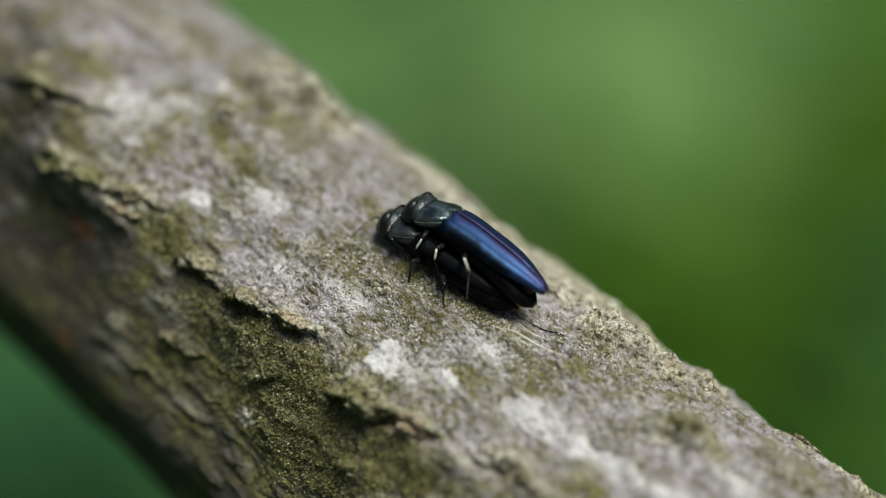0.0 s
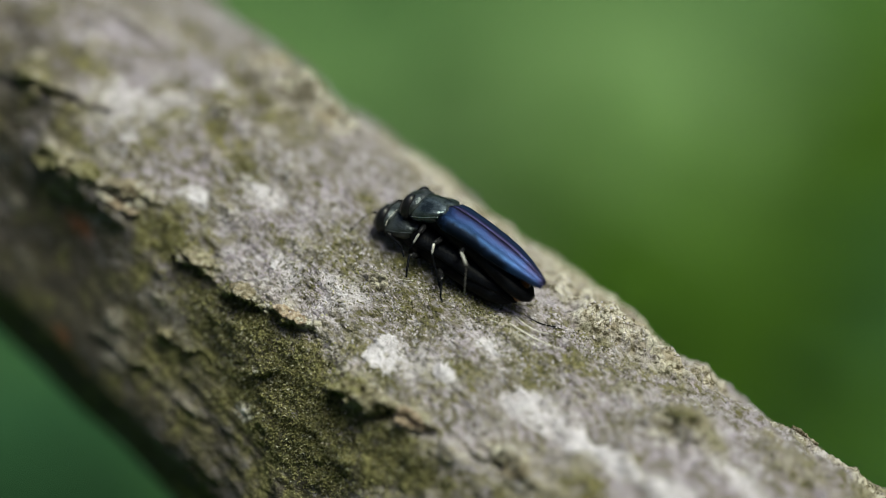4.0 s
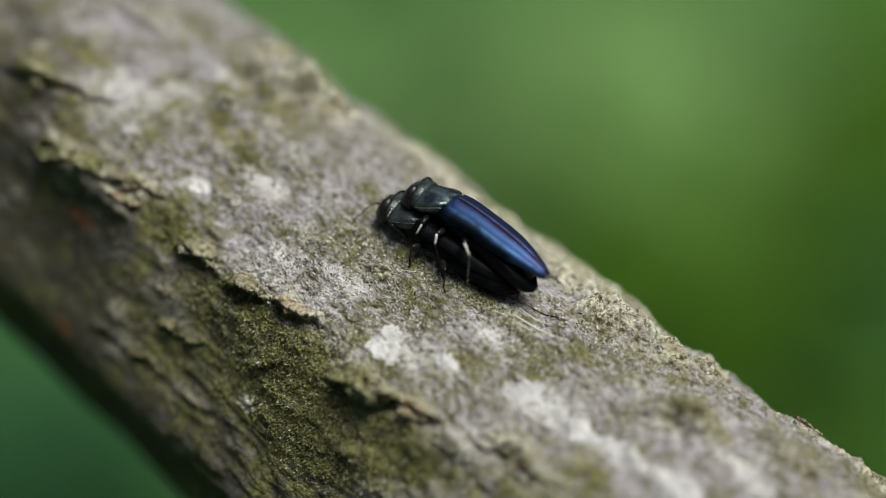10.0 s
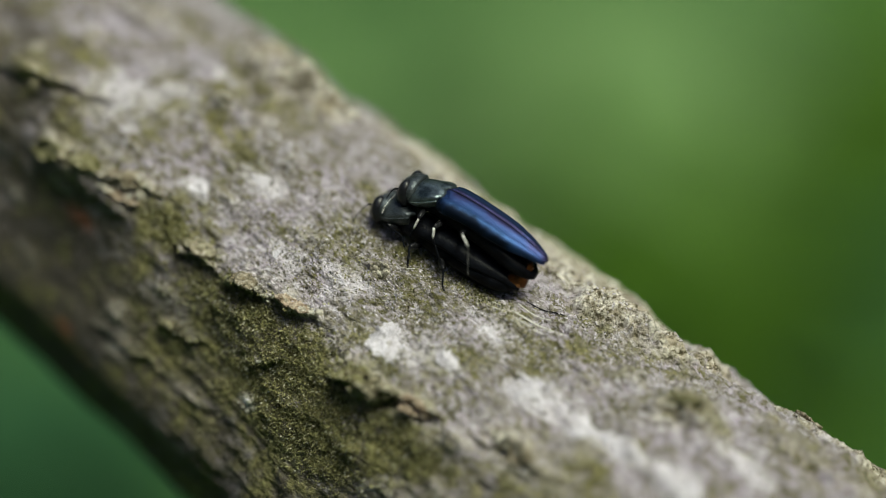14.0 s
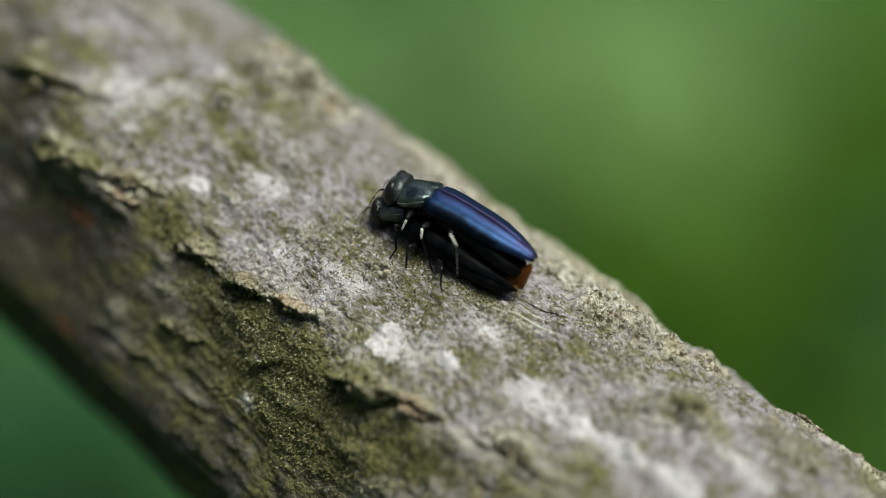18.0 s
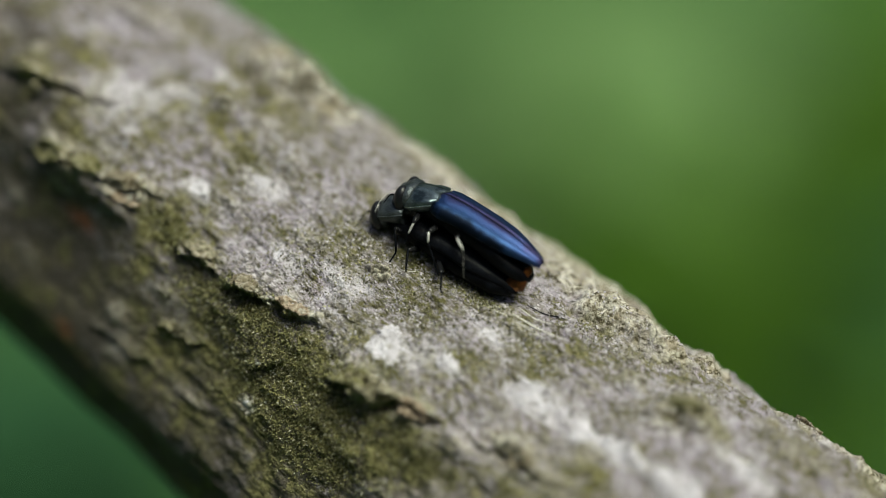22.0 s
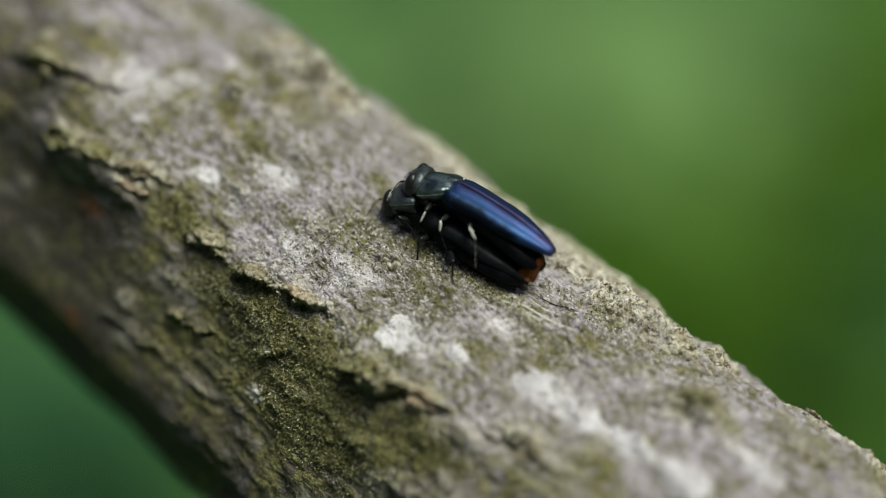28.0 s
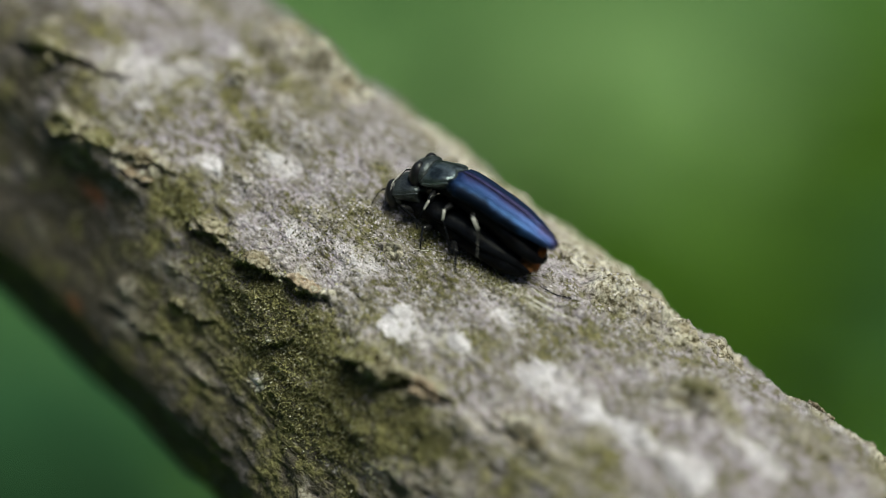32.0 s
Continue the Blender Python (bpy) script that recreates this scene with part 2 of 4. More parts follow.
# ---- mesh helpers ----
def part(name, bm, material, parent, label="", smooth=True):
    me = bpy.data.meshes.new(name)
    bm.normal_update()
    bm.to_mesh(me)
    bm.free()
    me.materials.append(material)
    if smooth:
        me.shade_smooth()
    ob = new(name, me)
    ob.parent = parent
    return tagged(ob, label)


def loft(rings, caps=True):
    """A closed skin over rings of equal count, given in millimetres."""
    bm = bmesh.new()
    rows = [[bm.verts.new(Vector(p) * MM) for p in ring] for ring in rings]
    n = len(rows[0])
    for a, b in zip(rows, rows[1:]):
        for i in range(n):
            bm.faces.new((a[i], a[(i + 1) % n], b[(i + 1) % n], b[i]))
    if caps:
        for ring in (rows[0], rows[-1]):
            mid = bm.verts.new(sum((v.co for v in ring), Vector()) / n)
            for i in range(n):
                bm.faces.new((ring[i], ring[(i + 1) % n], mid))
    bmesh.ops.recalc_face_normals(bm, faces=bm.faces)
    return bm


def tube(points, radii, n=8):
    """A round limb along points, in millimetres."""
    rings = []
    pts = [Vector(p) for p in points]
    for i, p in enumerate(pts):
        way = (pts[min(i + 1, len(pts) - 1)] - pts[max(i - 1, 0)]).normalized()
        side = way.cross(Vector((0.13, 0.31, 0.94))).normalized()
        up = way.cross(side)
        rings.append([p + (side * math.cos(k * math.tau / n) + up * math.sin(k * math.tau / n)) * radii[i] for k in range(n)])
    return loft(rings)


def bent(points, steps=5):
    """Points along a smooth line through the given ones."""
    p = [Vector(q) for q in points]
    p = [p[0] * 2 - p[1]] + p + [p[-1] * 2 - p[-2]]
    out = []
    for i in range(1, len(p) - 2):
        for k in range(steps):
            u = k / steps
            a, b, c, d = p[i - 1:i + 3]
            out.append(0.5 * (2 * b + (c - a) * u + (2 * a - 5 * b + 4 * c - d) * u * u + (3 * b - a - 3 * c + d) * u ** 3))
    return out + [p[-2]]


def ball(centre, size, turn=(0, 0, 0), seg=20):
    bm = bmesh.new()
    m = pose(*[c * MM for c in centre], *turn) @ Matrix.Diagonal((*[s * MM for s in size], 1))
    bmesh.ops.create_uvsphere(bm, u_segments=seg, v_segments=seg // 2 + 2, radius=1, matrix=m)
    return bm


def lattice(ix, iy, iz, seed):
    h = (ix * 374761393 + iy * 668265263 + iz * 2147483647 + seed * 974711) & 0xFFFFFFFF
    h = ((h ^ (h >> 13)) * 1274126177) & 0xFFFFFFFF
    h = ((h ^ (h >> 16)) * 2246822519) & 0xFFFFFFFF
    return ((h ^ (h >> 15)) & 0xFFFF) / 65535.0


def grain(p, seed=0):
    """Smooth noise from 0 to 1 at the points p (n, 3)."""
    f = np.floor(p).astype(np.int64)
    u = p - f
    u = u * u * u * (u * (u * 6 - 15) + 10)
    v = 0
    for cx in (0, 1):
        for cy in (0, 1):
            for cz in (0, 1):
                w = (u[:, 0] if cx else 1 - u[:, 0]) * (u[:, 1] if cy else 1 - u[:, 1]) * (u[:, 2] if cz else 1 - u[:, 2])
                v = v + w * lattice(f[:, 0] + cx, f[:, 1] + cy, f[:, 2] + cz, seed)
    return v


def rough(p, octaves, seed=0, fall=0.5):
    total, amp, norm = 0, 1.0, 0
    for k in range(octaves):
        total = total + amp * (grain(p * 2 ** k + 17.3 * k, seed + k) - 0.5)
        norm += amp
        amp *= fall
    return 2 * total / norm


# ---- ground ----
def ground():
    bm = bmesh.new()
    n, half = 24, 60.0
    rows = [[bm.verts.new(((i / n * 2 - 1) ** 3 * half, (j / n * 2 - 1) ** 3 * half, 0)) for i in range(n + 1)] for j in range(n + 1)]
    for j in range(n):
        for i in range(n):
            bm.faces.new((rows[j][i], rows[j][i + 1], rows[j + 1][i + 1], rows[j + 1][i]))
    for v in bm.verts:
        v.co.z = 0.04 * noise.noise(v.co * 0.8) - 0.02
    ob = part("ground", bm, MEADOW, None)
    tagged(ob, "shaded green meadow floor under the shrubs", "ground", kind="structure")



def sky_block():
    """An unseen bushy ring with an uneven top, added to shut out low sky light."""
    n, m, r = 160, 14, 5.0
    bm = bmesh.new()
    rows = []
    for j in range(m + 1):
        row = []
        for i in range(n):
            t = i / n * math.tau
            c, s = math.cos(t), math.sin(t)
            high = 5.2 + 1.6 * noise.noise((c * 2.5, s * 2.5, 0.3)) + 0.8 * noise.noise((c * 9, s * 9, 1.3))
            u = j / m
            out = r + 0.5 * noise.noise((c * 7, s * 7, u * 5)) + 0.25 * noise.noise((c * 22, s * 22, u * 16)) + 0.5 * u * u
            row.append(bm.verts.new((c * out, s * out, -0.1 + high * u)))
        rows.append(row)
    for a, b in zip(rows, rows[1:]):
        for i in range(n):
            bm.faces.new((a[i], b[i], b[(i + 1) % n], a[(i + 1) % n]))
    tagged(part("backdrop", bm, SKY_BLOCK, None), "unseen dark green bushy ring added to block the low sky", "backdrop", kind="structure")


ground()
# added out of view, so that light comes mostly from above
sky_block()

# ---- the branch ----
# In the stage's millimetres: a point of the axis, its way (down to the near right), the two ways across it.
AXIS = np.array((0.0, -7.0, -3.8))
ALONG = np.array((0.7245, -0.5805, 0.3715))
FACE = np.array((-0.2899, 0.2323, 0.9284))
ACROSS = np.array((0.6253, 0.7804, 0.0))
DOWN = np.array((0.0, -0.9063, -0.4226))

# swellings and hollows of the bark: along (mm), round (degrees), length, breadth, height (mm)
LUMPS = [
    (-12.9, 54, 1.8, 1.4, 0.75), (-10.6, 60, 1.6, 1.2, 0.15), (-12.4, 31, 0.6, 0.5, 0.85), (4.4, 60, 1.5, 0.9, 0.4),
    (6.6, 60, 1.2, 0.4, 0.25), (7.7, 74, 0.6, 1.2, 0.45), (9.5, 45, 1.1, 0.9, 0.45), (-15.0, -8, 2.6, 0.8, 0.55),
    (-18.6, 5, 2.0, 0.9, 0.5), (-13.5, 70, 1.6, 1.6, -0.3), (-12.3, 43, 0.9, 0.45, -0.75), (-10.8, 53, 1.6, 0.5, 0.5), (-8.8, 55, 1.2, 0.4, 0.35), (5.0, 56, 1.3, 0.7, 0.3),
]


def band(x, lo, hi):
    u = np.clip((x - lo) / (hi - lo), 0, 1)
    return u * u * (3 - 2 * u)


def girth(a):
    return 8.5 + 0.025 * np.clip(a, -250, 60) + 0.004 * np.clip(a - 60, 0, None)


# scarps of loose bark: from and to along (mm), from and to round (degrees), height, breadth (mm)
LEDGES = [
    (-17.8, -14.0, -11, -5, 0.35, 0.7), (-15.0, -11.2, -6, 1, 0.3, 0.8), (-21.5, -17.2, -1, 8, 0.32, 0.9), (-18.4, -15.6, 6, 13, 0.4, 0.7),
    (-10.0, -7.4, -6, -3, 0.45, 0.6), (-7.2, -5.2, -5, -1, 0.5, 0.6), (-5.6, -2.6, -2, 3, 0.36, 0.45), (-1.4, 1.4, -6, -3, 0.6, 0.9), (0.6, 3.4, -4, 1, 0.5, 0.6),
    (2.9, 6.0, 49, 55, 0.45, 1.1), (5.4, 8.4, 56, 61, 0.3, 0.6), (-14.2, -10.8, 43, 50, 0.4, 1.0), (-11.6, -8.4, 50, 55, 0.3, 0.8), (4.2, 8.6, 3, 9, 0.22, 0.8),
    (8.2, 10.9, 37, 43, 0.45, 0.9), (7.4, 8.8, 64, 68, 0.35, 0.8), (10.5, 15.5, 69, 75, 0.35, 0.7), (12.0, 17.0, 52, 58, 0.3, 0.8), (-9.0, -6.6, -29, -24, 0.4, 0.7),
    (-4.8, -3.2, -18, -13, 0.35, 0.4), (1.5, 4.2, 42, 47, 0.12, 0.4), (2.2, 4.8, 38, 43, 0.12, 0.4), (-3.4, -2.3, 21, 24, 0.22, 0.35),
    (-22.0, -16.5, 33, 40, 0.35, 1.0), (-12.0, -8.5, -44, -38, 0.4, 0.9), (2.0, 6.5, -22, -16, 0.4, 0.8),
]


def nodules():
    """Small knobs scattered over the bark: along, round, half length, half breadth, height."""
    rnd = random.Random(5)
    return [(rnd.uniform(-24, 18), rnd.uniform(-45, 62), rnd.uniform(0.3, 0.9), rnd.uniform(0.2, 0.5), rnd.uniform(0.1, 0.34)) for _ in range(130)]


NODULES = nodules()


def scarps(a, deg, q):
    """Height of the scarps and how near their dry edges are."""
    h, dry = np.zeros_like(a), np.zeros_like(a)
    wob = 5.5 * rough(q / 1.5, 4, 71, 0.7)
    for a0, a1, d0, d1, hh, br in LEDGES:
        near = np.flatnonzero((a > a0 - 0.3) & (a < a1 + 0.3) & (deg > min(d0, d1) - 9) & (deg < max(d0, d1) + 9 + br * 27))
        if not len(near):
            continue
        u = (a[near] - a0) / (a1 - a0)
        ends = band(u, -0.05, 0.22) * (1 - band(u, 0.78, 1.05))
        x = (deg[near] - (d0 + (d1 - d0) * u) - wob[near] * min(1.0, hh * 2)) * 0.148
        up = band(x, -0.07, 0.05) * np.exp(-np.clip(x, 0, None) / br) * (x < br * 4)
        hh = hh * (1.0 if d0 > -9 else 0.55)
        h[near] += hh * ends * up - 0.25 * hh * ends * np.exp(-((x + 0.22) / 0.16) ** 2)
        dry[near] = np.maximum(dry[near], min(1.0, hh * 2.2) * ends * band(x, -0.05, 0.02) * np.exp(-np.clip(x, 0, None) / (br * 0.55)))
    return h, dry


def swell(a, deg):
    """Height of the bark over the round, in mm, at places along and round the branch."""
    r = girth(a)
    th = np.radians(deg)
    q = np.stack([a, r * np.cos(th), r * np.sin(th)], 1)
    fade = 1 - 0.6 * band(a, 0, 8)
    calm = 1 - 0.5 * band(-deg, 4, 14)
    still = 1 - 0.75 * band(-deg, 6, 20) * band(-a, 5, 10)
    calm = calm * still
    h = 0.30 * fade * np.exp(-((deg + 2) / 14.0) ** 2) - 0.22 * fade * np.exp(-((deg + 28) / 18.0) ** 2) - 0.15 * np.exp(-((deg - 34) / 20.0) ** 2)
    h = h + 0.40 * rough(q / 6.0, 2, 3)
    h = h + 0.21 * calm * rough(q * np.array((0.45, 0.9, 0.9)), 3, 11)
    h = h + 0.15 * still * rough(q * np.array((0.9, 2.4, 2.4)), 3, 23) * (1 + band(deg, 45, 70))
    h = h + 0.13 * (0.4 + 0.6 * calm) * rough(q * 2.6, 4, 31, 0.72)
    vein = rough(q * np.array((1.1, 1.9, 1.9)), 2, 43)
    h = h - 0.09 * calm ** 2 * np.exp(-(vein / 0.07) ** 2) * np.clip(0.6 + 1.5 * rough(q / 1.7, 2, 45), 0, 1.2)
    steps = 3.2 * rough(q * np.array((0.55, 0.8, 0.8)), 3, 37, 0.6)
    whole = np.floor(steps)
    h = h + 0.05 * calm ** 1.6 * (whole + band(steps - whole, 0.78, 1.0))
    h = h + 0.5 * band(-deg, 58, 88) - 0.45 * band(-a, 10, 15) * band(-deg, 3, 28) * (1 - band(-deg, 38, 82))
    h = h - 0.42 * band(-a, 13.6, 16.5) * band(deg, 35, 75) - 0.22 * band(deg, 50, 80) * band(a, -12, -9) * (1 - 0.5 * band(a, 4, 12))
    h = h - 0.62 * band(deg, 60, 80) * np.exp(-((a + 12.1) / 2.0) ** 2) - 0.32 * band(deg, 60, 80) * np.exp(-((a + 3.8) / 3.4) ** 2) - 0.35 * band(deg, 66, 84) * np.exp(-((a - 5.6) / 1.2) ** 2) - 0.4 * band(deg, 60, 78) * np.exp(-((a - 10.2) / 2.8) ** 2)
    h = h + 0.55 * np.exp(-((deg + 55) / np.where(deg > -55, 13.0, 4.5)) ** 2)
    h = h + 0.20 * band(deg, 46, 58) * band(a, 3, 7) * rough(q * np.array((0.42, 3.0, 3.0)), 3, 53, 0.6)
    for la, ld, sa, sb, hh in NODULES:
        near = np.flatnonzero((np.abs(a - la) < 2.2 * sa) & (np.abs(deg - ld) * 0.148 < 2.2 * sb))
        h[near] += hh * (1.0 if ld > -8 else 0.5) * np.exp(-((a[near] - la) / sa) ** 2 - ((deg[near] - ld) * 0.148 / sb) ** 2) * (1 + 0.8 * rough(q[near] * 2.0, 2, 49))
    rise, dry = scarps(a, deg, q)
    for la, ld, sa, sb in PARCHED:
        dry = dry + np.exp(-((a - la) / sa) ** 2 - ((deg - ld) * 0.148 / sb) ** 2)
    h = h + rise + (0.42 - 0.20 * band(deg, 48, 62)) * np.clip(dry, 0, 1) * rough(q * np.array((1.3, 2.2, 2.2)), 4, 47, 0.8)
    for la, ld, sa, sb, hh in LUMPS:
        g = np.exp(-((a - la) / sa) ** 2 - ((deg - ld) * np.pi / 180 * 8.5 / sb) ** 2)
        h = h + hh * g * (1 + 0.6 * rough(q * 1.3, 2, 41))
    return h


def trail():
    """The axis beyond the straight stretch: it bends down and ends in the ground."""
    pts, ways = [AXIS + ALONG * 26.0], [ALONG]
    p, s = pts[0], 26.0
    while (p @ np.array((0, 0.9063, 0.4226))) > -1230 and s < 4000:
        step = 1.0 if s < 30 else 12.0
        u = min(1.0, max(0.0, (s - 40) / 500)) ** 0.8
        w = ALONG * (1 - u) + DOWN * u
        w = w / np.linalg.norm(w)
        p, s = p + w * step, s + step
        pts.append(p)
        ways.append(w)
    return np.array(pts), np.array(ways)


FINE_A = np.arange(-27.0, 26.0, 0.065)
FINE_D = np.concatenate([np.arange(-100, 100.1, 0.43), np.arange(108, 253, 4.0)])


def skin(a, deg, lift=0.0):
    """Places on the bark of the straight stretch."""
    th = np.radians(deg)[:, None]
    r = (girth(a) + swell(a, deg) + lift)[:, None]
    return AXIS + a[:, None] * ALONG + r * (np.cos(th) * FACE + np.sin(th) * ACROSS)


def fields(a, deg):
    """How mossy the bark is and how brown, with the flank's shade put into the brown."""
    r = 8.5
    th = np.radians(deg)
    q = np.stack([a, r * np.cos(th), r * np.sin(th)], 1)
    n1, n2 = rough(q / 2.2, 3, 51), rough(q / 0.9, 3, 61)
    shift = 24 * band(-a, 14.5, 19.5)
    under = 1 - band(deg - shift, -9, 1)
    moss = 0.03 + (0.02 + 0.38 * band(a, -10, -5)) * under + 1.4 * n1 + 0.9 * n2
    for la, ld, sa, sb, k in MOSS_AND_SHADE:
        moss = moss + k * np.exp(-((a - la) / sa) ** 2 - ((deg - ld) * 0.148 / sb) ** 2)
    # brown mixes bark tone with shade painted over the lower and left flank
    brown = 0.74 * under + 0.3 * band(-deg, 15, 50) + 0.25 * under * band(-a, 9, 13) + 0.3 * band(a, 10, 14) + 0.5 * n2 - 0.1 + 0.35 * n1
    dry = scarps(a, deg, q)[1] * (0.8 + 0.8 * n2)
    for la, ld, sa, sb in PARCHED:
        dry = dry + (0.75 + 1.2 * n2 + 0.6 * n1) * np.exp(-((a - la) / sa) ** 2 - ((deg - ld) * 0.148 / sb) ** 2)
    pale = -0.60 + 0.7 * rough(q / 1.6, 3, 81) + 0.6 * rough(q / 0.5, 3, 91)
    for la, ld, sa, sb in CRUSTS:
        pale = pale + 1.3 * np.exp(-((a - la) / sa / 0.8) ** 2 - ((deg - ld) * 0.148 / sb / 0.8) ** 2)
    dry = dry + (0.7 + 0.9 * n2 + 0.5 * n1) * band(deg, 54, 68) * band(a, -9, -5) * (1 - band(a, 5, 8))
    for la, ld, sa, sb, hh in NODULES:
        if hh > 0.2:
            near = np.flatnonzero((np.abs(a - la) < 2.2 * sa) & (np.abs(deg - ld) * 0.148 < 2.2 * sb))
            dry[near] += 0.5 * np.exp(-((a[near] - la) / sa) ** 2 - ((deg[near] - ld) * 0.148 / sb) ** 2)
    rust = np.zeros_like(a)
    for la, ld, sa, sb in ((-14.2, -19, 0.7, 0.35), (-11.9, -58, 0.9, 0.4), (-13.0, -52, 0.5, 0.3)):
        rust = rust + np.exp(-((a - la) / sa) ** 2 - ((deg - ld) * 0.148 / sb) ** 2)
    return (("rust", np.clip(rust, 0, 1)), ("moss", np.clip(moss, 0, 1)), ("brown", np.clip(brown, 0, 0.95)), ("dry", np.clip(dry, 0, 1)), ("pale", np.clip(pale * 2.5, 0, 1)))


# along, round, length, breadth
CRUSTS = [
    (-0.1, 9, 1.4, 1.2), (5.3, 23, 1.5, 0.8), (7.4, 22, 1.6, 1.0), (11.4, 25, 1.5, 1.0), (8.9, 24, 1.3, 0.7), (-8.8, 20, 1.1, 0.8), (-10.6, 9, 1.0, 0.7), (-13.2, 41, 2.0, 0.8),
    (-16.0, 16, 3.0, 1.8), (-14.0, 27, 1.6, 1.0), (4.8, 19, 1.3, 0.6), (-4.0, -29, 0.8, 0.5), (12.6, 42, 2.0, 0.8), (-6.0, 9, 1.2, 0.7),
    (-3.4, 14, 1.2, 0.8), (5.2, 64, 1.2, 0.4), (2.2, 27, 1.5, 0.8), (1.8, 14, 1.2, 0.7),
]

# dry bark; (-12.5, 32) paints the lit top of the knob
PARCHED = [(4.5, 60, 1.7, 1.2), (6.4, 60, 1.2, 0.5), (8.5, 74, 1.6, 1.2), (13.5, 78, 4.0, 0.9), (-12.4, 54, 2.2, 1.0), (5.8, 7, 1.4, 0.8), (9.4, 44, 1.4, 0.8), (0.4, -2, 1.6, 0.7), (-6.2, -2, 1.2, 0.5), (-13.2, -1, 1.6, 0.6), (-6.0, 66, 4.0, 0.9), (0.5, 60, 2.5, 0.6), (-16.0, -6, 2.0, 0.5), (-2.5, 76, 5.0, 0.8), (-12.5, 32, 0.45, 0.35), (-10.4, 53, 1.8, 0.5)]

# along, round, length, breadth, strength
MOSS_AND_SHADE = [
    (-2.5, -9, 3.2, 1.8, 0.9), (-0.5, -22, 3.0, 2.2, 0.8), (-10.5, -4, 1.6, 1.0, 0.9), (-12.5, -2, 1.5, 0.8, 0.6), (-10.1, 24, 1.2, 0.6, 0.6),
    (-17.0, 6, 2.0, 1.0, 0.7), (3.0, -6, 2.0, 1.2, 0.6), (-8.0, -26, 1.0, 0.8, 0.5), (-5.8, -5, 1.5, 0.8, 0.9),
    (9.5, 44, 1.4, 0.9, 0.6), (5.6, 4, 1.6, 0.8, 0.5), (-1.0, 45, 1.0, 0.5, 0.4), (-14.5, 26, 1.0, 0.7, 0.5), (-16.4, 31, 1.5, 0.7, 0.7), (-18.8, 19, 1.4, 0.8, 0.8), (-19.4, 3, 2.2, 1.0, 0.9),
    # (-11.9, 27) paints the dark shadow below the knob
    # (0.4, 34) and (-2.2, 30): moss that also paints the beetles' contact shadow
    (-12.3, 43, 1.0, 0.5, 1.6), (-11.7, 26, 0.7, 0.5, 0.6), (6.8, 8, 1.6, 1.0, 0.7), (10.2, 44, 1.6, 0.9, 0.7), (9.0, 12, 2.2, 1.0, 0.8), (13.2, 38, 2.0, 1.2, 0.6), (3.0, 33, 1.6, 0.5, 0.4), (0.4, 34, 2.4, 0.5, 0.9), (-2.2, 30, 1.2, 0.4, 0.7), (-11.9, 27, 0.8, 0.4, 1.5), (-7.6, 30, 1.6, 0.5, 0.5),
]


def sheet(name, co, na, nd, close, material, parent, marks=(), place=(), label=""):
    """A grid of na by nd places (mm) as one mesh; marks are named values at the places."""
    i = np.arange(na - 1)[:, None] * nd
    j = np.arange(nd if close else nd - 1)[None, :]
    k = (j + 1) % nd
    quads = np.stack([i + j, i + k, i + nd + k, i + nd + j], 2).reshape(-1, 4)
    me = bpy.data.meshes.new(name)
    me.vertices.add(len(co))
    me.vertices.foreach_set("co", (co * MM).astype(np.float32).ravel())
    me.loops.add(quads.size)
    me.loops.foreach_set("vertex_index", quads.astype(np.int32).ravel())
    me.polygons.add(len(quads))
    me.polygons.foreach_set("loop_start", np.arange(0, quads.size, 4, dtype=np.int32))
    if len(place):
        me.attributes.new("place", "FLOAT_VECTOR", "POINT").data.foreach_set("vector", (place * MM).astype(np.float32).ravel())
    for key, val in marks:
        me.attributes.new(key, "FLOAT", "POINT").data.foreach_set("value", val.astype(np.float32))
    me.update(calc_edges=True)
    me.validate()
    me.shade_smooth()
    me.materials.append(material)
    ob = new(name, me)
    ob.parent = parent
    return tagged(ob, label)


def build_branch():
    thing = new("branch")
    thing.matrix_basis = STAGE
    tagged(thing, "weathered grey branch with lichen, moss and flaking bark", "branch")
    # the straight stretch before the lens, then the coarse rest, in one skin
    nd = len(FINE_D)
    back = np.concatenate([np.linspace(-260, -60, 12), np.linspace(-55, -29, 27)])
    a = np.concatenate([back, FINE_A])
    ga, gd = np.repeat(a, nd), np.tile(FINE_D, len(a))
    co = skin(ga, gd)
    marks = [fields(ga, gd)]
    pts, ways = trail()
    s = 26.0 + np.arange(len(pts)) * 6.0
    far = []
    th = np.radians(FINE_D)[:, None]
    for p, w, sa in zip(pts, ways, s):
        f = FACE - w * (FACE @ w)
        f = f / np.linalg.norm(f)
        c = np.cross(w, f)
        c = c if c @ ACROSS > 0 else -c
        r = (girth(np.array([sa]))[0] + swell(np.full(nd, sa), FINE_D))[:, None]
        far.append(p + r * (np.cos(th) * f + np.sin(th) * c))
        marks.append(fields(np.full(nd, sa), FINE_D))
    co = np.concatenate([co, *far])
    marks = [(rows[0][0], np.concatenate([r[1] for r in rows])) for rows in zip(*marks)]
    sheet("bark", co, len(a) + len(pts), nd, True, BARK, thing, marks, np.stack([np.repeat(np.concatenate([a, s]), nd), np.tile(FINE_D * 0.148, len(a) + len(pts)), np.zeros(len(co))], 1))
    # the sawn far end
    first = co[:nd] * MM
    bm = bmesh.new()
    ring = [bm.verts.new(Vector(v)) for v in first]
    bm.faces.new(ring)
    part("cut_end", bm, FLAKE, thing, smooth=False)
    return thing


branch = build_branch()


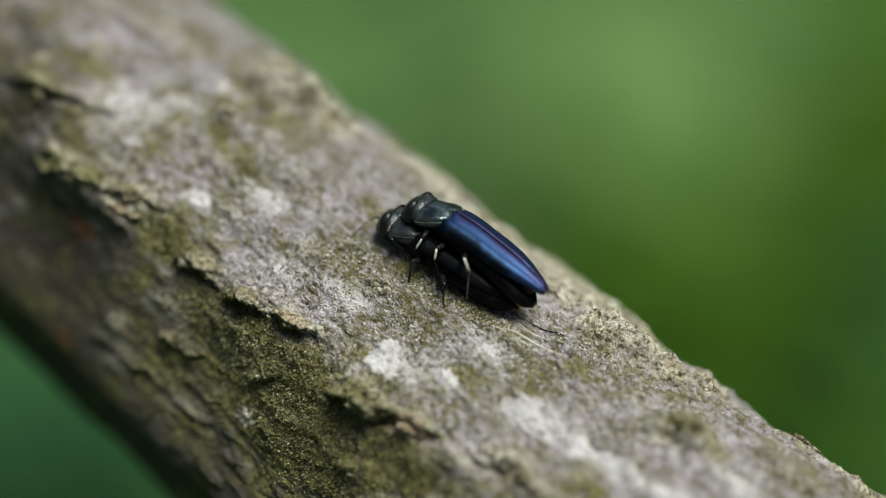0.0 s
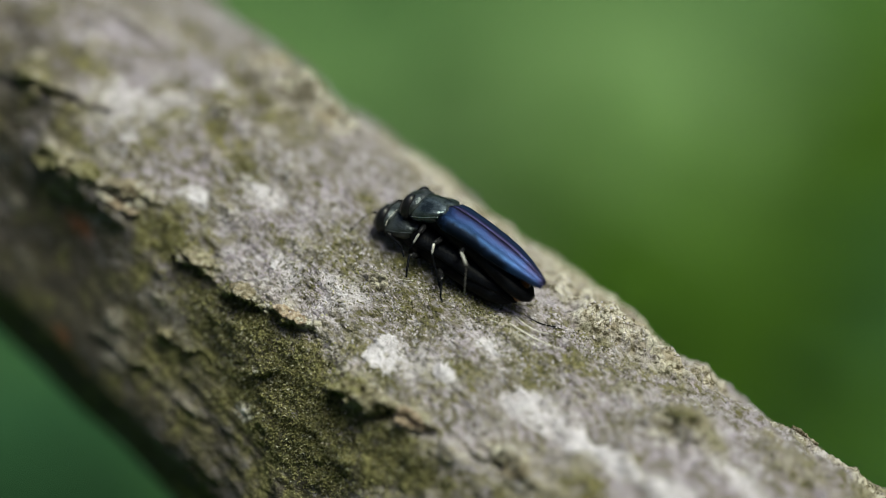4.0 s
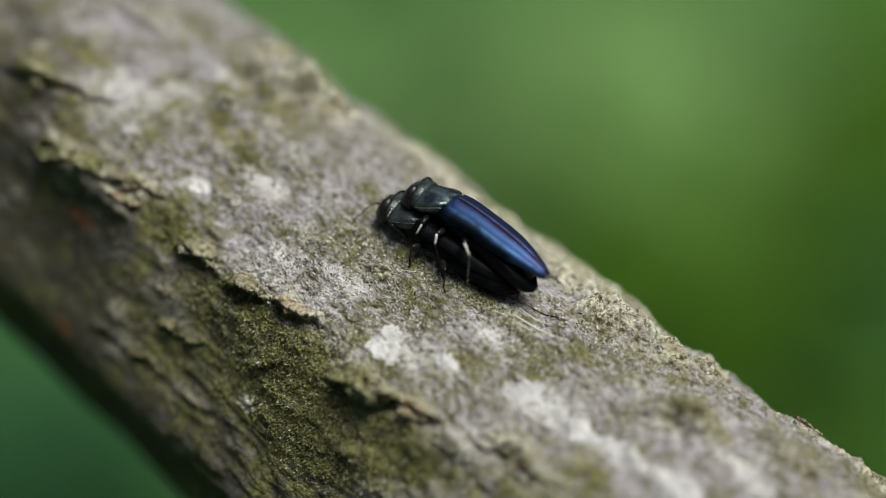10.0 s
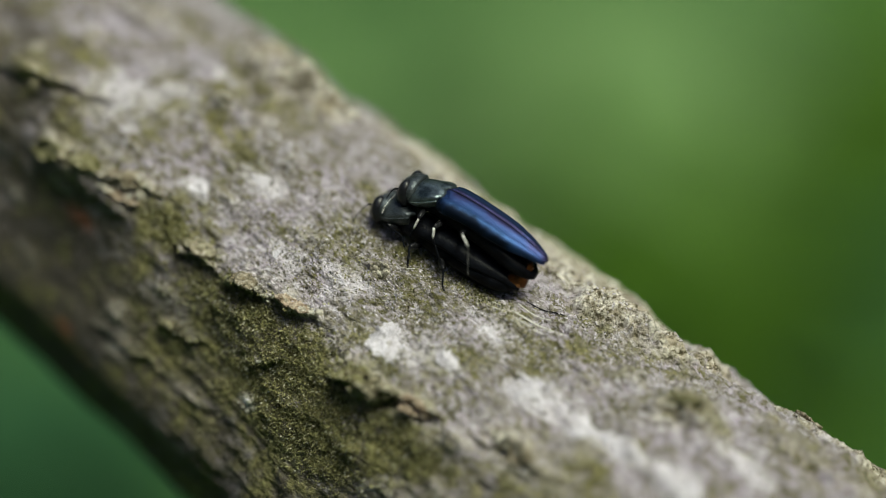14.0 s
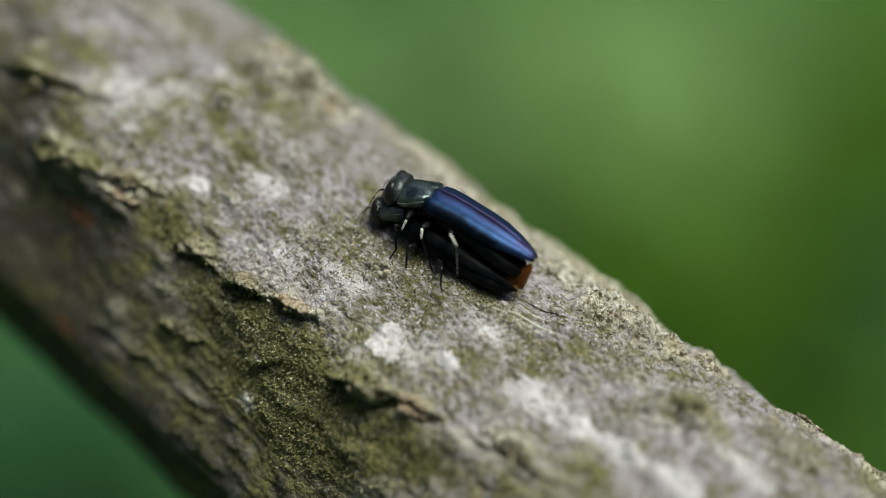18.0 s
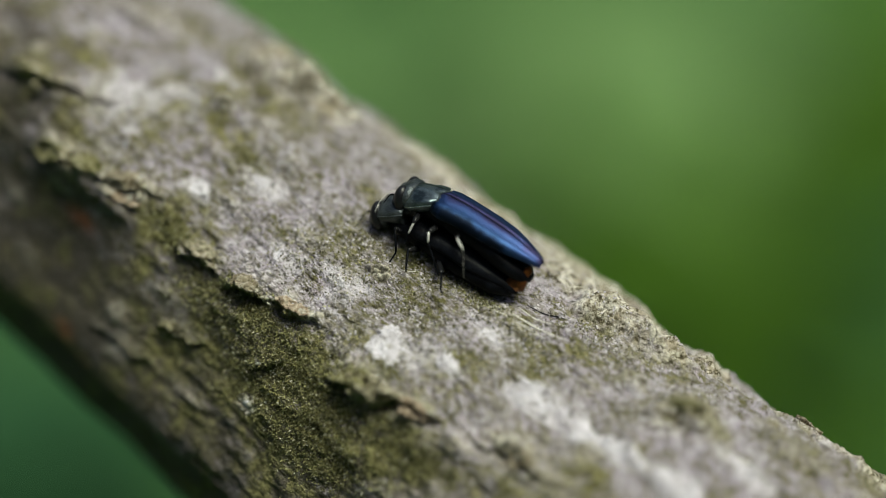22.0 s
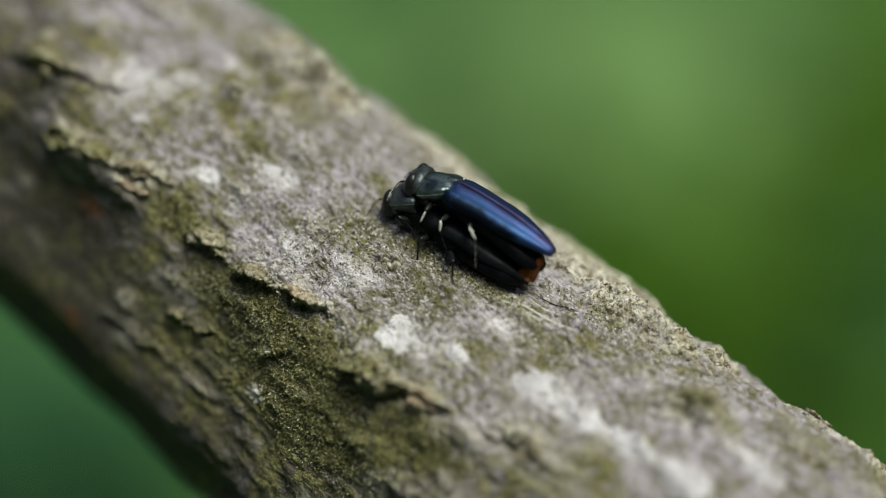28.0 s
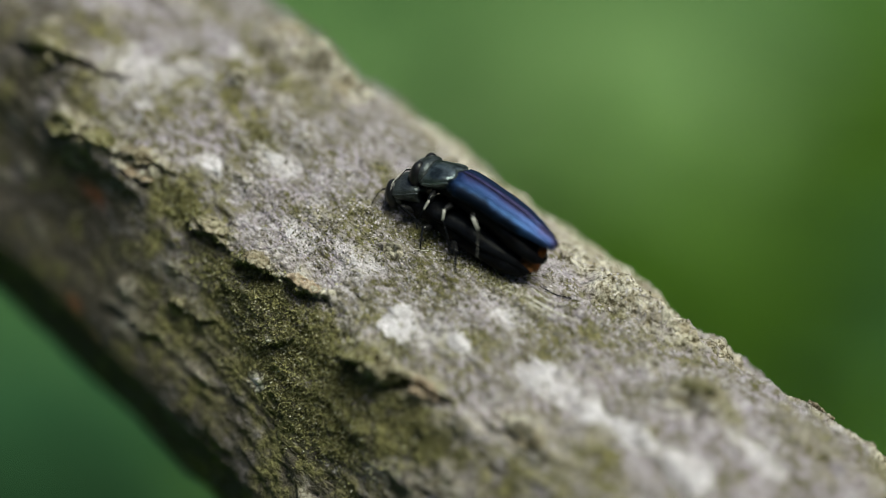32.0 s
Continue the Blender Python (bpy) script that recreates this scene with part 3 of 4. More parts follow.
def bark_flake(a, deg, length, breadth, turn, curl, material, seed, thick=0.13):
    """A ragged scale of bark, loose along its lower edge; it follows the round of the branch."""
    rnd = random.Random(seed)
    nu, nv = 22, 9
    off = rnd.uniform(0, 50)
    bm = bmesh.new()
    c, s = math.cos(math.radians(turn)), math.sin(math.radians(turn))
    top, low = [], []
    us, vs = np.linspace(-1, 1, nu), np.linspace(-1, 1, nv)
    for u in us:
        wide = (1 - abs(u) ** 2.6) ** 0.6 * (1 + 0.5 * noise.noise((u * 2.6 + off, 0.3, 0))) + 0.05
        shift = 0.45 * noise.noise((u * 1.7, off, 2.0))
        for v in vs:
            rag = 1 + 0.22 * noise.noise((u * 7 + off, v * 2, 4.0))
            x, y = u * length / 2, (v * wide * rag + shift) * breadth / 2
            aa, dd = a + x * c - y * s, deg + math.degrees((x * s + y * c) / 8.6)
            bump = 0.14 * noise.noise((x * 2.2 + off, y * 2.2, 1)) + 0.07 * noise.noise((x * 6 + off, y * 6, 3))
            lift = 0.10 + curl * max(0.0, -v * 0.7 + 0.3) ** 1.5 * (0.6 + 0.8 * abs(noise.noise((u * 2 + off, 7, 1)))) + bump
            edge = max(abs(u), abs(v)) ** 6
            top.append((aa, dd, lift * (1 - 0.25 * edge)))
            low.append((aa, dd, lift - thick))
    arr = np.array(top + low)
    base = skin(arr[:, 0], arr[:, 1], arr[:, 2]) * MM
    vt = [bm.verts.new(p) for p in base]
    n = nu * nv
    for i in range(nu - 1):
        for j in range(nv - 1):
            k = i * nv + j
            bm.faces.new((vt[k], vt[k + nv], vt[k + nv + 1], vt[k + 1]))
            bm.faces.new((vt[n + k], vt[n + k + 1], vt[n + k + nv + 1], vt[n + k + nv]))
    rim = [i * nv for i in range(nu)] + [(nu - 1) * nv + j for j in range(1, nv)] + [i * nv + nv - 1 for i in range(nu - 2, -1, -1)] + [j for j in range(nv - 2, 0, -1)]
    for k, q in zip(rim, rim[1:] + rim[:1]):
        bm.faces.new((vt[k], vt[n + k], vt[n + q], vt[q]))
    bmesh.ops.recalc_face_normals(bm, faces=bm.faces)
    return part("bark_flake", bm, material, branch)


# along, round, length, breadth, turn, curl (mm, degrees)
FLAKES = [
    (-16.4, -8, 1.6, 0.7, 14, 0.4), (-13.0, -1, 1.5, 0.7, 10, 0.45), (-14.6, -4, 1.2, 0.6, 0, 0.3), (-12.6, -5, 1.4, 0.5, 8, 0.35),
    (-8.6, -3, 1.0, 0.5, 12, 0.3), (-6.3, -2.0, 1.0, 0.6, 0, 0.4), (-4.4, 1, 1.3, 0.4, 12, 0.3), (-0.4, -3, 1.3, 0.8, 20, 0.5),
    (2.1, 0, 1.4, 0.5, 14, 0.4), (9.4, 43, 1.1, 0.6, 5, 0.35), (6.4, 7, 1.2, 0.6, 10, 0.3),
    (-19.0, 5, 1.4, 0.8, 6, 0.3), (12.2, 78, 1.2, 0.5, 4, 0.3),
    (-3.9, 1.2, 0.9, 0.4, 14, 0.35),
]


def flakes():
    for i, f in enumerate(FLAKES):
        bark_flake(*f, TAN if i in (3, 6, 8, 13) else FLAKE_GREEN if i in (0, 2, 7, 9, 11) else FLAKE, 100 + i, 0.13 if f[5] > 0.2 else 0.06)


flakes()


def crust(a, deg, length, breadth, seed):
    """A crust of lichen that follows the bark, with a ragged rim."""
    aa = np.arange(a - length, a + length, 0.09)
    dd = np.arange(deg - breadth * 6.7, deg + breadth * 6.7, 0.6)
    ga, gd = np.repeat(aa, len(dd)), np.tile(dd, len(aa))
    q = np.stack([ga, gd * 0.148, np.full_like(ga, seed * 3.1)], 1)
    m = 1 - ((ga - a) / length) ** 2 * 1.6 - ((gd - deg) * 0.148 / breadth) ** 2 * 1.6 + 0.9 * rough(q * 1.1, 3, seed) + 0.95 * rough(q * 3.2, 3, seed + 9, 0.7)
    co = skin(ga, gd, np.clip((m - 0.5) * 0.12, -0.02, 0.07) + 0.004) * MM
    ok = (m > 0.5).reshape(len(aa), len(dd))
    nd = len(dd)
    bm = bmesh.new()
    made = {}

    def corner(k):
        if k not in made:
            made[k] = bm.verts.new(co[k])
        return made[k]
    for i in range(len(aa) - 1):
        for j in range(nd - 1):
            if ok[i:i + 2, j:j + 2].all():
                k = i * nd + j
                bm.faces.new((corner(k), corner(k + nd), corner(k + nd + 1), corner(k + 1)))
    if not bm.faces:
        bm.free()
        return
    part("lichen_patch", bm, CRUST, branch, "whitish crust of lichen")


def crusts():
    for i, (a, deg, length, breadth) in enumerate(CRUSTS):
        if a < -12:
            continue
        k = 1.05 if i < 5 else 0.7
        crust(a, deg, length * k, breadth * k, 200 + 7 * i)


crusts()


def moss_patch(a, deg, length, breadth, count, seed):
    """A cushion of tiny moss leaves."""
    rng = np.random.RandomState(seed)
    aa = a + rng.normal(0, 0.5, count) * length
    dd = deg + rng.normal(0, 0.5, count) * breadth * 6.7
    size = rng.uniform(0.035, 0.10, count)
    base = skin(aa, dd, np.zeros(count) - 0.01)
    th = np.radians(dd)[:, None]
    out = np.cos(th) * FACE + np.sin(th) * ACROSS
    lean = rng.normal(0, 1, (count, 3))
    way = out + 0.8 * lean
    way /= np.linalg.norm(way, axis=1)[:, None]
    side = np.cross(way, rng.normal(0, 1, (count, 3)))
    side /= np.linalg.norm(side, axis=1)[:, None]
    s = size[:, None]
    co = np.stack([base - side * s * 0.3, base + side * s * 0.3, base + way * s * 0.7 + side * s * 0.32, base + way * s * 1.5, base + way * s * 0.7 - side * s * 0.32], 1).reshape(-1, 3) * MM
    me = bpy.data.meshes.new("moss")
    me.from_pydata(co.tolist(), [], (np.arange(count)[:, None] * 5 + np.arange(5)).tolist())
    me.materials.append(MOSS)
    ob = new("moss", me)
    ob.parent = branch
    tagged(ob, "dark olive-green moss in the bark", kind="stuff")


MOSSES = [
    (-2.6, -9, 2.6, 1.2, 5000), (-0.6, -21, 2.6, 1.8, 6000), (-5.6, -6, 1.4, 0.6, 1800), (-6.2, -3.6, 0.9, 0.4, 700), (-4.4, -1.5, 0.8, 0.3, 400), (-10.6, -4, 1.6, 0.7, 1500), (3.2, -7, 2.0, 0.9, 2200),
    (-10.1, 24, 1.2, 0.5, 500), (9.4, 43, 1.2, 0.7, 600), (-4.6, -20, 2.2, 1.6, 2200), (-7.6, -12, 2.0, 1.2, 1500),
    # tufts at (0.4, 34) and (-2.2, 30) thicken that painted contact shadow
    (-15.4, 0, 2.0, 0.6, 700), (0.4, 4, 1.0, 0.4, 500), (0.4, 34, 2.4, 0.6, 900), (-2.2, 30, 1.4, 0.5, 400), (-6.0, 12, 3.2, 1.4, 700), (-1.0, 20, 3.0, 1.2, 700),
    (4.0, 30, 3.0, 1.2, 700), (-4.5, 26, 2.4, 1.0, 500), (1.5, 18, 2.6, 0.9, 400), (5.0, 46, 2.4, 0.8, 400),
]


def mosses():
    for i, m in enumerate(MOSSES):
        moss_patch(*m[:4], int(m[4] * 1.7), 300 + i)


mosses()


def lichen_dust(count, seed):
    """Tiny pale crumbs of lichen and bark lying on the upper face, thicker in some places than in others."""
    rng = np.random.RandomState(seed)
    a, deg = rng.uniform(-10, 11, count * 3), rng.uniform(1, 66, count * 3)
    q = np.stack([a, deg * 0.148, np.zeros_like(a)], 1)
    keep = np.flatnonzero(rough(q / 0.9, 3, 111) + 0.5 * rough(q / 0.3, 2, 121) + rng.normal(0, 0.18, len(a)) > 0.10)[:count]
    a, deg, n = a[keep], deg[keep], len(keep)
    th = np.radians(deg)[:, None]
    out = np.cos(th) * FACE + np.sin(th) * ACROSS
    out = out + 0.30 * rng.normal(0, 1, (n, 3))
    out /= np.linalg.norm(out, axis=1)[:, None]
    way = ALONG + 0.8 * rng.normal(0, 1, (n, 3))
    u = way - out * (way * out).sum(1)[:, None]
    u /= np.linalg.norm(u, axis=1)[:, None]
    v = np.cross(out, u)
    base = skin(a, deg, np.full(n, 0.012))
    long, wide = rng.uniform(0.035, 0.10, n)[:, None], rng.uniform(0.022, 0.055, n)[:, None]
    rim = [base + u * long * c * rng.uniform(0.7, 1.2, (n, 1)) + v * wide * w * rng.uniform(0.7, 1.2, (n, 1)) for c, w in ((1, 0), (0.4, 0.9), (-0.5, 0.8), (-1, -0.1), (-0.3, -0.9), (0.5, -0.8))]
    co = np.stack([base + out * 0.03, *rim], 1).reshape(-1, 3) * MM
    k = np.arange(n)[:, None] * 7
    tri = np.concatenate([np.concatenate([k, k + 1 + i, k + 1 + (i + 1) % 6], 1) for i in range(6)])
    me = bpy.data.meshes.new("lichen_dust")
    me.from_pydata(co.tolist(), [], tri.tolist())
    me.materials.append(FLECK)
    ob = new("lichen_dust", me)
    ob.parent = branch
    tagged(ob, "pale crumbs of lichen and bark", kind="stuff")


lichen_dust(4200, 77)


def fibre(points, thick, material):
    """A thin strand lying on the bark, through places along and round it."""
    held = skin(np.array([q[0] for q in points]), np.array([q[1] for q in points]), np.full(len(points), 0.25 * thick))
    p = bent(held.tolist(), 6)
    part("fibre", tube([Vector(v) for v in p], [0.6 * thick * (0.5 + 0.5 * math.sin(math.pi * (i + 0.6) / (len(p) + 0.2))) for i in range(len(p))], 6), material, branch)


def fibres():
    for pts, thick, m in ((((2.0, 42.5), (2.7, 43.4), (3.4, 45.0), (4.2, 46.0)), 0.035, BLACK), (((1.2, 35.0), (2.2, 36.5), (3.2, 38.0), (4.2, 40.5)), 0.06, HAIR), (((1.9, 39.6), (2.8, 40.2), (3.8, 42.0)), 0.05, HAIR),
                          (((0.6, 33.0), (1.4, 33.4), (2.0, 34.8)), 0.04, HAIR), (((2.4, 34.0), (3.0, 35.5), (3.9, 36.2)), 0.04, HAIR), (((-2.3, 26), (-1.9, 28), (-1.9, 30)), 0.03, HAIR)):
        fibre(pts, thick, m)


fibres()


def bark_scab(a, deg, length, breadth, height, turn, material, seed):
    """A thick crust of old bark, broken into small plates by cracks."""
    rng = np.random.RandomState(seed)
    nu, nv = int(length / 0.045), int(breadth / 0.045)
    u, v = np.meshgrid(np.linspace(-1, 1, nu), np.linspace(-1, 1, nv), indexing="ij")
    u, v = u.ravel(), v.ravel()
    x, y = u * length / 2, v * breadth / 2
    q = np.stack([x, y, np.full_like(x, seed * 1.7)], 1)
    n = max(8, int(length * breadth / 0.085))
    seeds = np.stack([rng.uniform(-0.5, 0.5, n) * length, rng.uniform(-0.5, 0.5, n) * breadth], 1)
    xy = np.stack([x + 0.10 * rough(q * 2.5, 2, seed), y + 0.10 * rough(q * 2.5, 2, seed + 3)], 1)
    d = np.sqrt((((xy[:, None] - seeds[None]) * np.array((0.75, 1.0))) ** 2).sum(2))
    order = np.argsort(d, 1)[:, :2]
    d1, d2 = np.take_along_axis(d, order[:, :1], 1)[:, 0], np.take_along_axis(d, order[:, 1:], 1)[:, 0]
    plate = rng.uniform(0.3, 1.05, n)[order[:, 0]] + (x - seeds[order[:, 0], 0]) * rng.normal(0, 0.3, n)[order[:, 0]]
    crack = (1 - 0.7 * np.exp(-((d2 - d1) / 0.05) ** 2)) * (0.62 + 0.38 * band(d2 - d1, 0.0, 0.22))
    tone = rng.uniform(0, 1, n)[order[:, 0]] ** 0.9
    rim = 0.95 - (np.abs(u) ** 2 + np.abs(v) ** 2) + 0.95 * rough(q * 1.5, 4, seed + 7, 0.7)
    shape = band(rim, 0.0, 0.6) * band(1 - np.maximum(np.abs(u), np.abs(v)), 0.0, 0.15)
    gap = 0.9 * np.exp(-((d2 - d1) / 0.035) ** 2)
    lift = -0.14 + shape * (0.14 + height * plate * crack * (1 - 0.35 * v)) + 0.05 * rough(q * 5, 2, seed + 11)
    c, s = math.cos(math.radians(turn)), math.sin(math.radians(turn))
    co = skin(a + x * c - y * s, deg + np.degrees((x * s + y * c) / 8.6), lift)
    ob = sheet("bark_scab", co, nu, nv, False, material, branch, [("tone", tone), ("gap", gap)])
    return ob


def scabs():
    for i, (a, deg, length, breadth, height, turn, green) in enumerate(((6.6, 58, 2.0, 0.4, 0.14, 6, 0), (-11.6, 51, 2.6, 0.7, 0.25, 4, 0), (-15.4, -6, 2.6, 0.9, 0.36, 4, 1), (-13.2, -4.5, 3.0, 0.9, 0.32, 12, 0), (-6.4, -3.5, 0.9, 0.7, 0.42, 8, 1), (-5.8, -1.6, 0.6, 0.45, 0.40, 30, 0), (-5.3, -2.6, 0.5, 0.4, 0.38, -20, 0), (-6.0, -4.6, 0.5, 0.5, 0.36, 50, 0), (-4.9, -0.6, 0.5, 0.35, 0.30, 10, 0),
                                                                    (-3.7, 2, 1.6, 0.6, 0.22, 14, 0), (0.4, -2.5, 2.8, 1.3, 0.45, 12, 1), (9.4, 45, 2.0, 1.4, 0.32, 5, 1), (-18.9, 5, 3.2, 1.2, 0.40, 6, 1),
                                                                    (-8.7, -3, 2.0, 0.8, 0.28, 10, 1), (-2.7, 21.5, 0.9, 0.6, 0.30, 20, 0), (-12.4, 31, 1.0, 0.8, 0.30, 0, 0), (5.9, 8, 2.2, 1.0, 0.25, 8, 0), (-8.2, -26, 1.4, 0.9, 0.25, 0, 1),
                                                                    (-4.4, -16, 0.7, 0.5, 0.25, 0, 0), (12.4, 79, 2.4, 0.8, 0.2, 4, 0), (-4.0, -29, 1.3, 0.9, 0.15, 0, 0))):
        bark_scab(a, deg, length, breadth, height, turn, SCAB_GREEN if green else SCAB, 700 + 13 * i)


scabs()


# ---- the beetles ----
X_WING = [1.59, 1.50, 1.2, 0.6, 0.0, -0.7, -1.4, -2.0, -2.5, -2.85, -3.02, -3.08]
W_WING = [0.60, 0.72, 0.81, 0.78, 0.74, 0.74, 0.68, 0.54, 0.39, 0.28, 0.20, 0.11]
Z_WING = [0.39, 0.49, 0.53, 0.56, 0.56, 0.54, 0.50, 0.42, 0.32, 0.22, 0.16, 0.11]


def jag(y):
    """The uneven line where the collar meets the wing covers."""
    return 0.075 * math.cos(y * 9.5) + 0.035 * math.sin(y * 25 + 1) - 0.05


def wing_case(side):
    """One half of the wing cover, with a rolled side and a sunk seam."""
    rings = []
    for x in np.linspace(1.59, -3.08, 44):
        x = float(x)
        w, z = float(np.interp(-x, [-v for v in X_WING], W_WING)), float(np.interp(-x, [-v for v in X_WING], Z_WING))
        deep = 0.44 * w / 0.80 + 0.05
        ring = []
        for k in range(15):
            u = k / 14
            y = 0.008 + (w - 0.008) * math.sin(u * math.pi / 2) ** 0.92
            ridge = 0.006 * math.exp(-((u - 0.06) / 0.05) ** 2) - 0.008 * math.exp(-(u / 0.03) ** 2) - 0.03 * math.exp(-((u - 0.32) / 0.12) ** 2)
            ring.append((x + jag(side * y) * band(x, 0.9, 1.59), side * y, z - deep * (1 - math.cos(u * math.pi / 2) ** 0.85) + ridge))
        for k in range(7):
            u = 1 - k / 6
            ring.append((x, side * (0.008 + (w * 0.93 - 0.008) * math.sin(u * math.pi / 2)), z - 0.05 - deep * (1 - math.cos(u * math.pi / 2) ** 0.85) * 0.97))
        rings.append(ring if side > 0 else ring[::-1])
    return loft(rings)


def hull(rows, power=2.4, n=24):
    """A body of round sections: x, centre height, half breadth, height over and under the centre."""
    rings = []
    for x, zc, w, up, lo in rows:
        ring = []
        for k in range(n):
            t = k / n * math.tau
            c, s = math.cos(t), math.sin(t)
            e = 2 / power
            y = w * math.copysign(abs(c) ** e, c)
            z = (up if s > 0 else lo) * math.copysign(abs(s) ** e, s)
            ring.append((x, y, zc + z))
        rings.append(ring)
    return loft(rings)


def shield():
    """The collar behind the head: broad, its side margins keeled, its front edge drawn in."""
    rows = [(1.60, 0.04, 0.57, 0.29, 0.36), (1.63, 0.06, 0.64, 0.35, 0.40), (1.75, 0.06, 0.67, 0.385, 0.43), (1.9, 0.055, 0.705, 0.40, 0.44), (2.05, 0.05, 0.74, 0.40, 0.44), (2.2, 0.04, 0.735, 0.39, 0.43),
            (2.35, 0.03, 0.72, 0.38, 0.42), (2.58, 0.01, 0.66, 0.36, 0.40), (2.68, 0.0, 0.60, 0.33, 0.37), (2.70, 0.0, 0.45, 0.25, 0.28)]
    bm = hull(rows, 2.2, 40)
    for v in bm.verts:
        x, y, z = v.co / MM
        if z > 0:
            dip = 0.06 * math.exp(-((abs(y) - 0.42) / 0.13) ** 2 - ((x - 1.9) / 0.25) ** 2) + 0.03 * math.exp(-(y / 0.12) ** 2 - ((x - 1.8) / 0.2) ** 2) + 0.02 * noise.noise((x * 3, y * 3, 1))
            v.co.z -= dip * MM
        v.co.x += jag(y) * MM * (1 - float(band(x, 1.6, 2.1)))
        v.co.z -= 0.42 * (x - 2.05) * MM * min(1.0, abs(y) / 0.7) ** 2
    return bm


def margin(side):
    """The raised pale line along the collar's side; the male's has its highlight painted in."""
    return tube(bent([(1.60, side * 0.635, 0.22), (1.9, side * 0.71, 0.09), (2.3, side * 0.73, -0.10), (2.62, side * 0.64, -0.26)]), [0.024] * 16, 6)


def skull():
    """The blunt, bowed head with a furrow down its brow."""
    rows = [(2.56, -0.04, 0.56, 0.32, 0.42), (2.66, -0.04, 0.63, 0.41, 0.50), (2.84, -0.06, 0.64, 0.45, 0.55), (3.02, -0.10, 0.61, 0.44, 0.56), (3.18, -0.16, 0.54, 0.38, 0.53), (3.30, -0.21, 0.48, 0.28, 0.45), (3.38, -0.26, 0.26, 0.13, 0.28)]
    bm = hull(rows, 2.2)
    for v in bm.verts:
        x, y, z = v.co / MM
        if x > 2.7 and z > 0:
            v.co.z -= 0.05 * MM * math.exp(-(y / 0.1) ** 2)
    return bm


def antenna(parent, side, droop, material):
    base = part("antenna", tube(bent([(3.26, side * 0.22, -0.15), (3.38, side * 0.30, -0.12), (3.50, side * 0.36, -0.14)]), [0.035, 0.036, 0.036, 0.034, 0.034, 0.033, 0.033, 0.032, 0.032, 0.03, 0.03][:11], 8), material, parent)
    p = Vector((3.50, side * 0.36, -0.14))
    bm = bmesh.new()
    for k in range(9):
        way = Vector((0.085 - 0.006 * k, side * 0.04, -0.05 * droop - droop * k * 0.012))
        q = p + way
        mid = (p + q) / 2
        m = Matrix.Translation(mid * MM) @ way.to_track_quat("Z", "Y").to_matrix().to_4x4() @ Matrix.Diagonal((0.026 * MM, 0.02 * MM, way.length * 0.56 * MM, 1))
        bmesh.ops.create_uvsphere(bm, u_segments=8, v_segments=6, radius=1, matrix=m)
        p = q
    part("flagellum", bm, material, base)


def leg(parent, side, points, thick, pale, toes):
    """Thigh, shin and foot along hip, knee, ankle, toe."""
    hip, knee, ankle, toe = [Vector((x, side * y, z)) for x, y, z in points]
    thigh = part("leg", tube([hip, hip.lerp(knee, 0.25), hip.lerp(knee, 0.55), hip.lerp(knee, 0.85), knee], [thick * 0.7, thick, thick * 1.05, thick * 0.8, thick * 0.45], 10), GLOSS, parent)
    part("shin", tube([knee, knee.lerp(ankle, 0.3), knee.lerp(ankle, 0.8), ankle], [thick * 0.32, thick * 0.40, thick * 0.36, thick * 0.28], 8), pale, thigh)
    bm = bmesh.new()
    for k in range(5):
        c = ankle.lerp(toe, (k + 0.5) / 5)
        m = Matrix.Translation(c * MM) @ (toe - ankle).to_track_quat("Z", "Y").to_matrix().to_4x4() @ Matrix.Diagonal((thick * (0.36 if toes is BLACK else 0.15) * MM, thick * (0.3 if toes is BLACK else 0.15) * MM, (toe - ankle).length * 0.12 * MM, 1))
        bmesh.ops.create_uvsphere(bm, u_segments=8, v_segments=6, radius=1, matrix=m)
    part("foot", bm, toes, thigh)
    return thigh


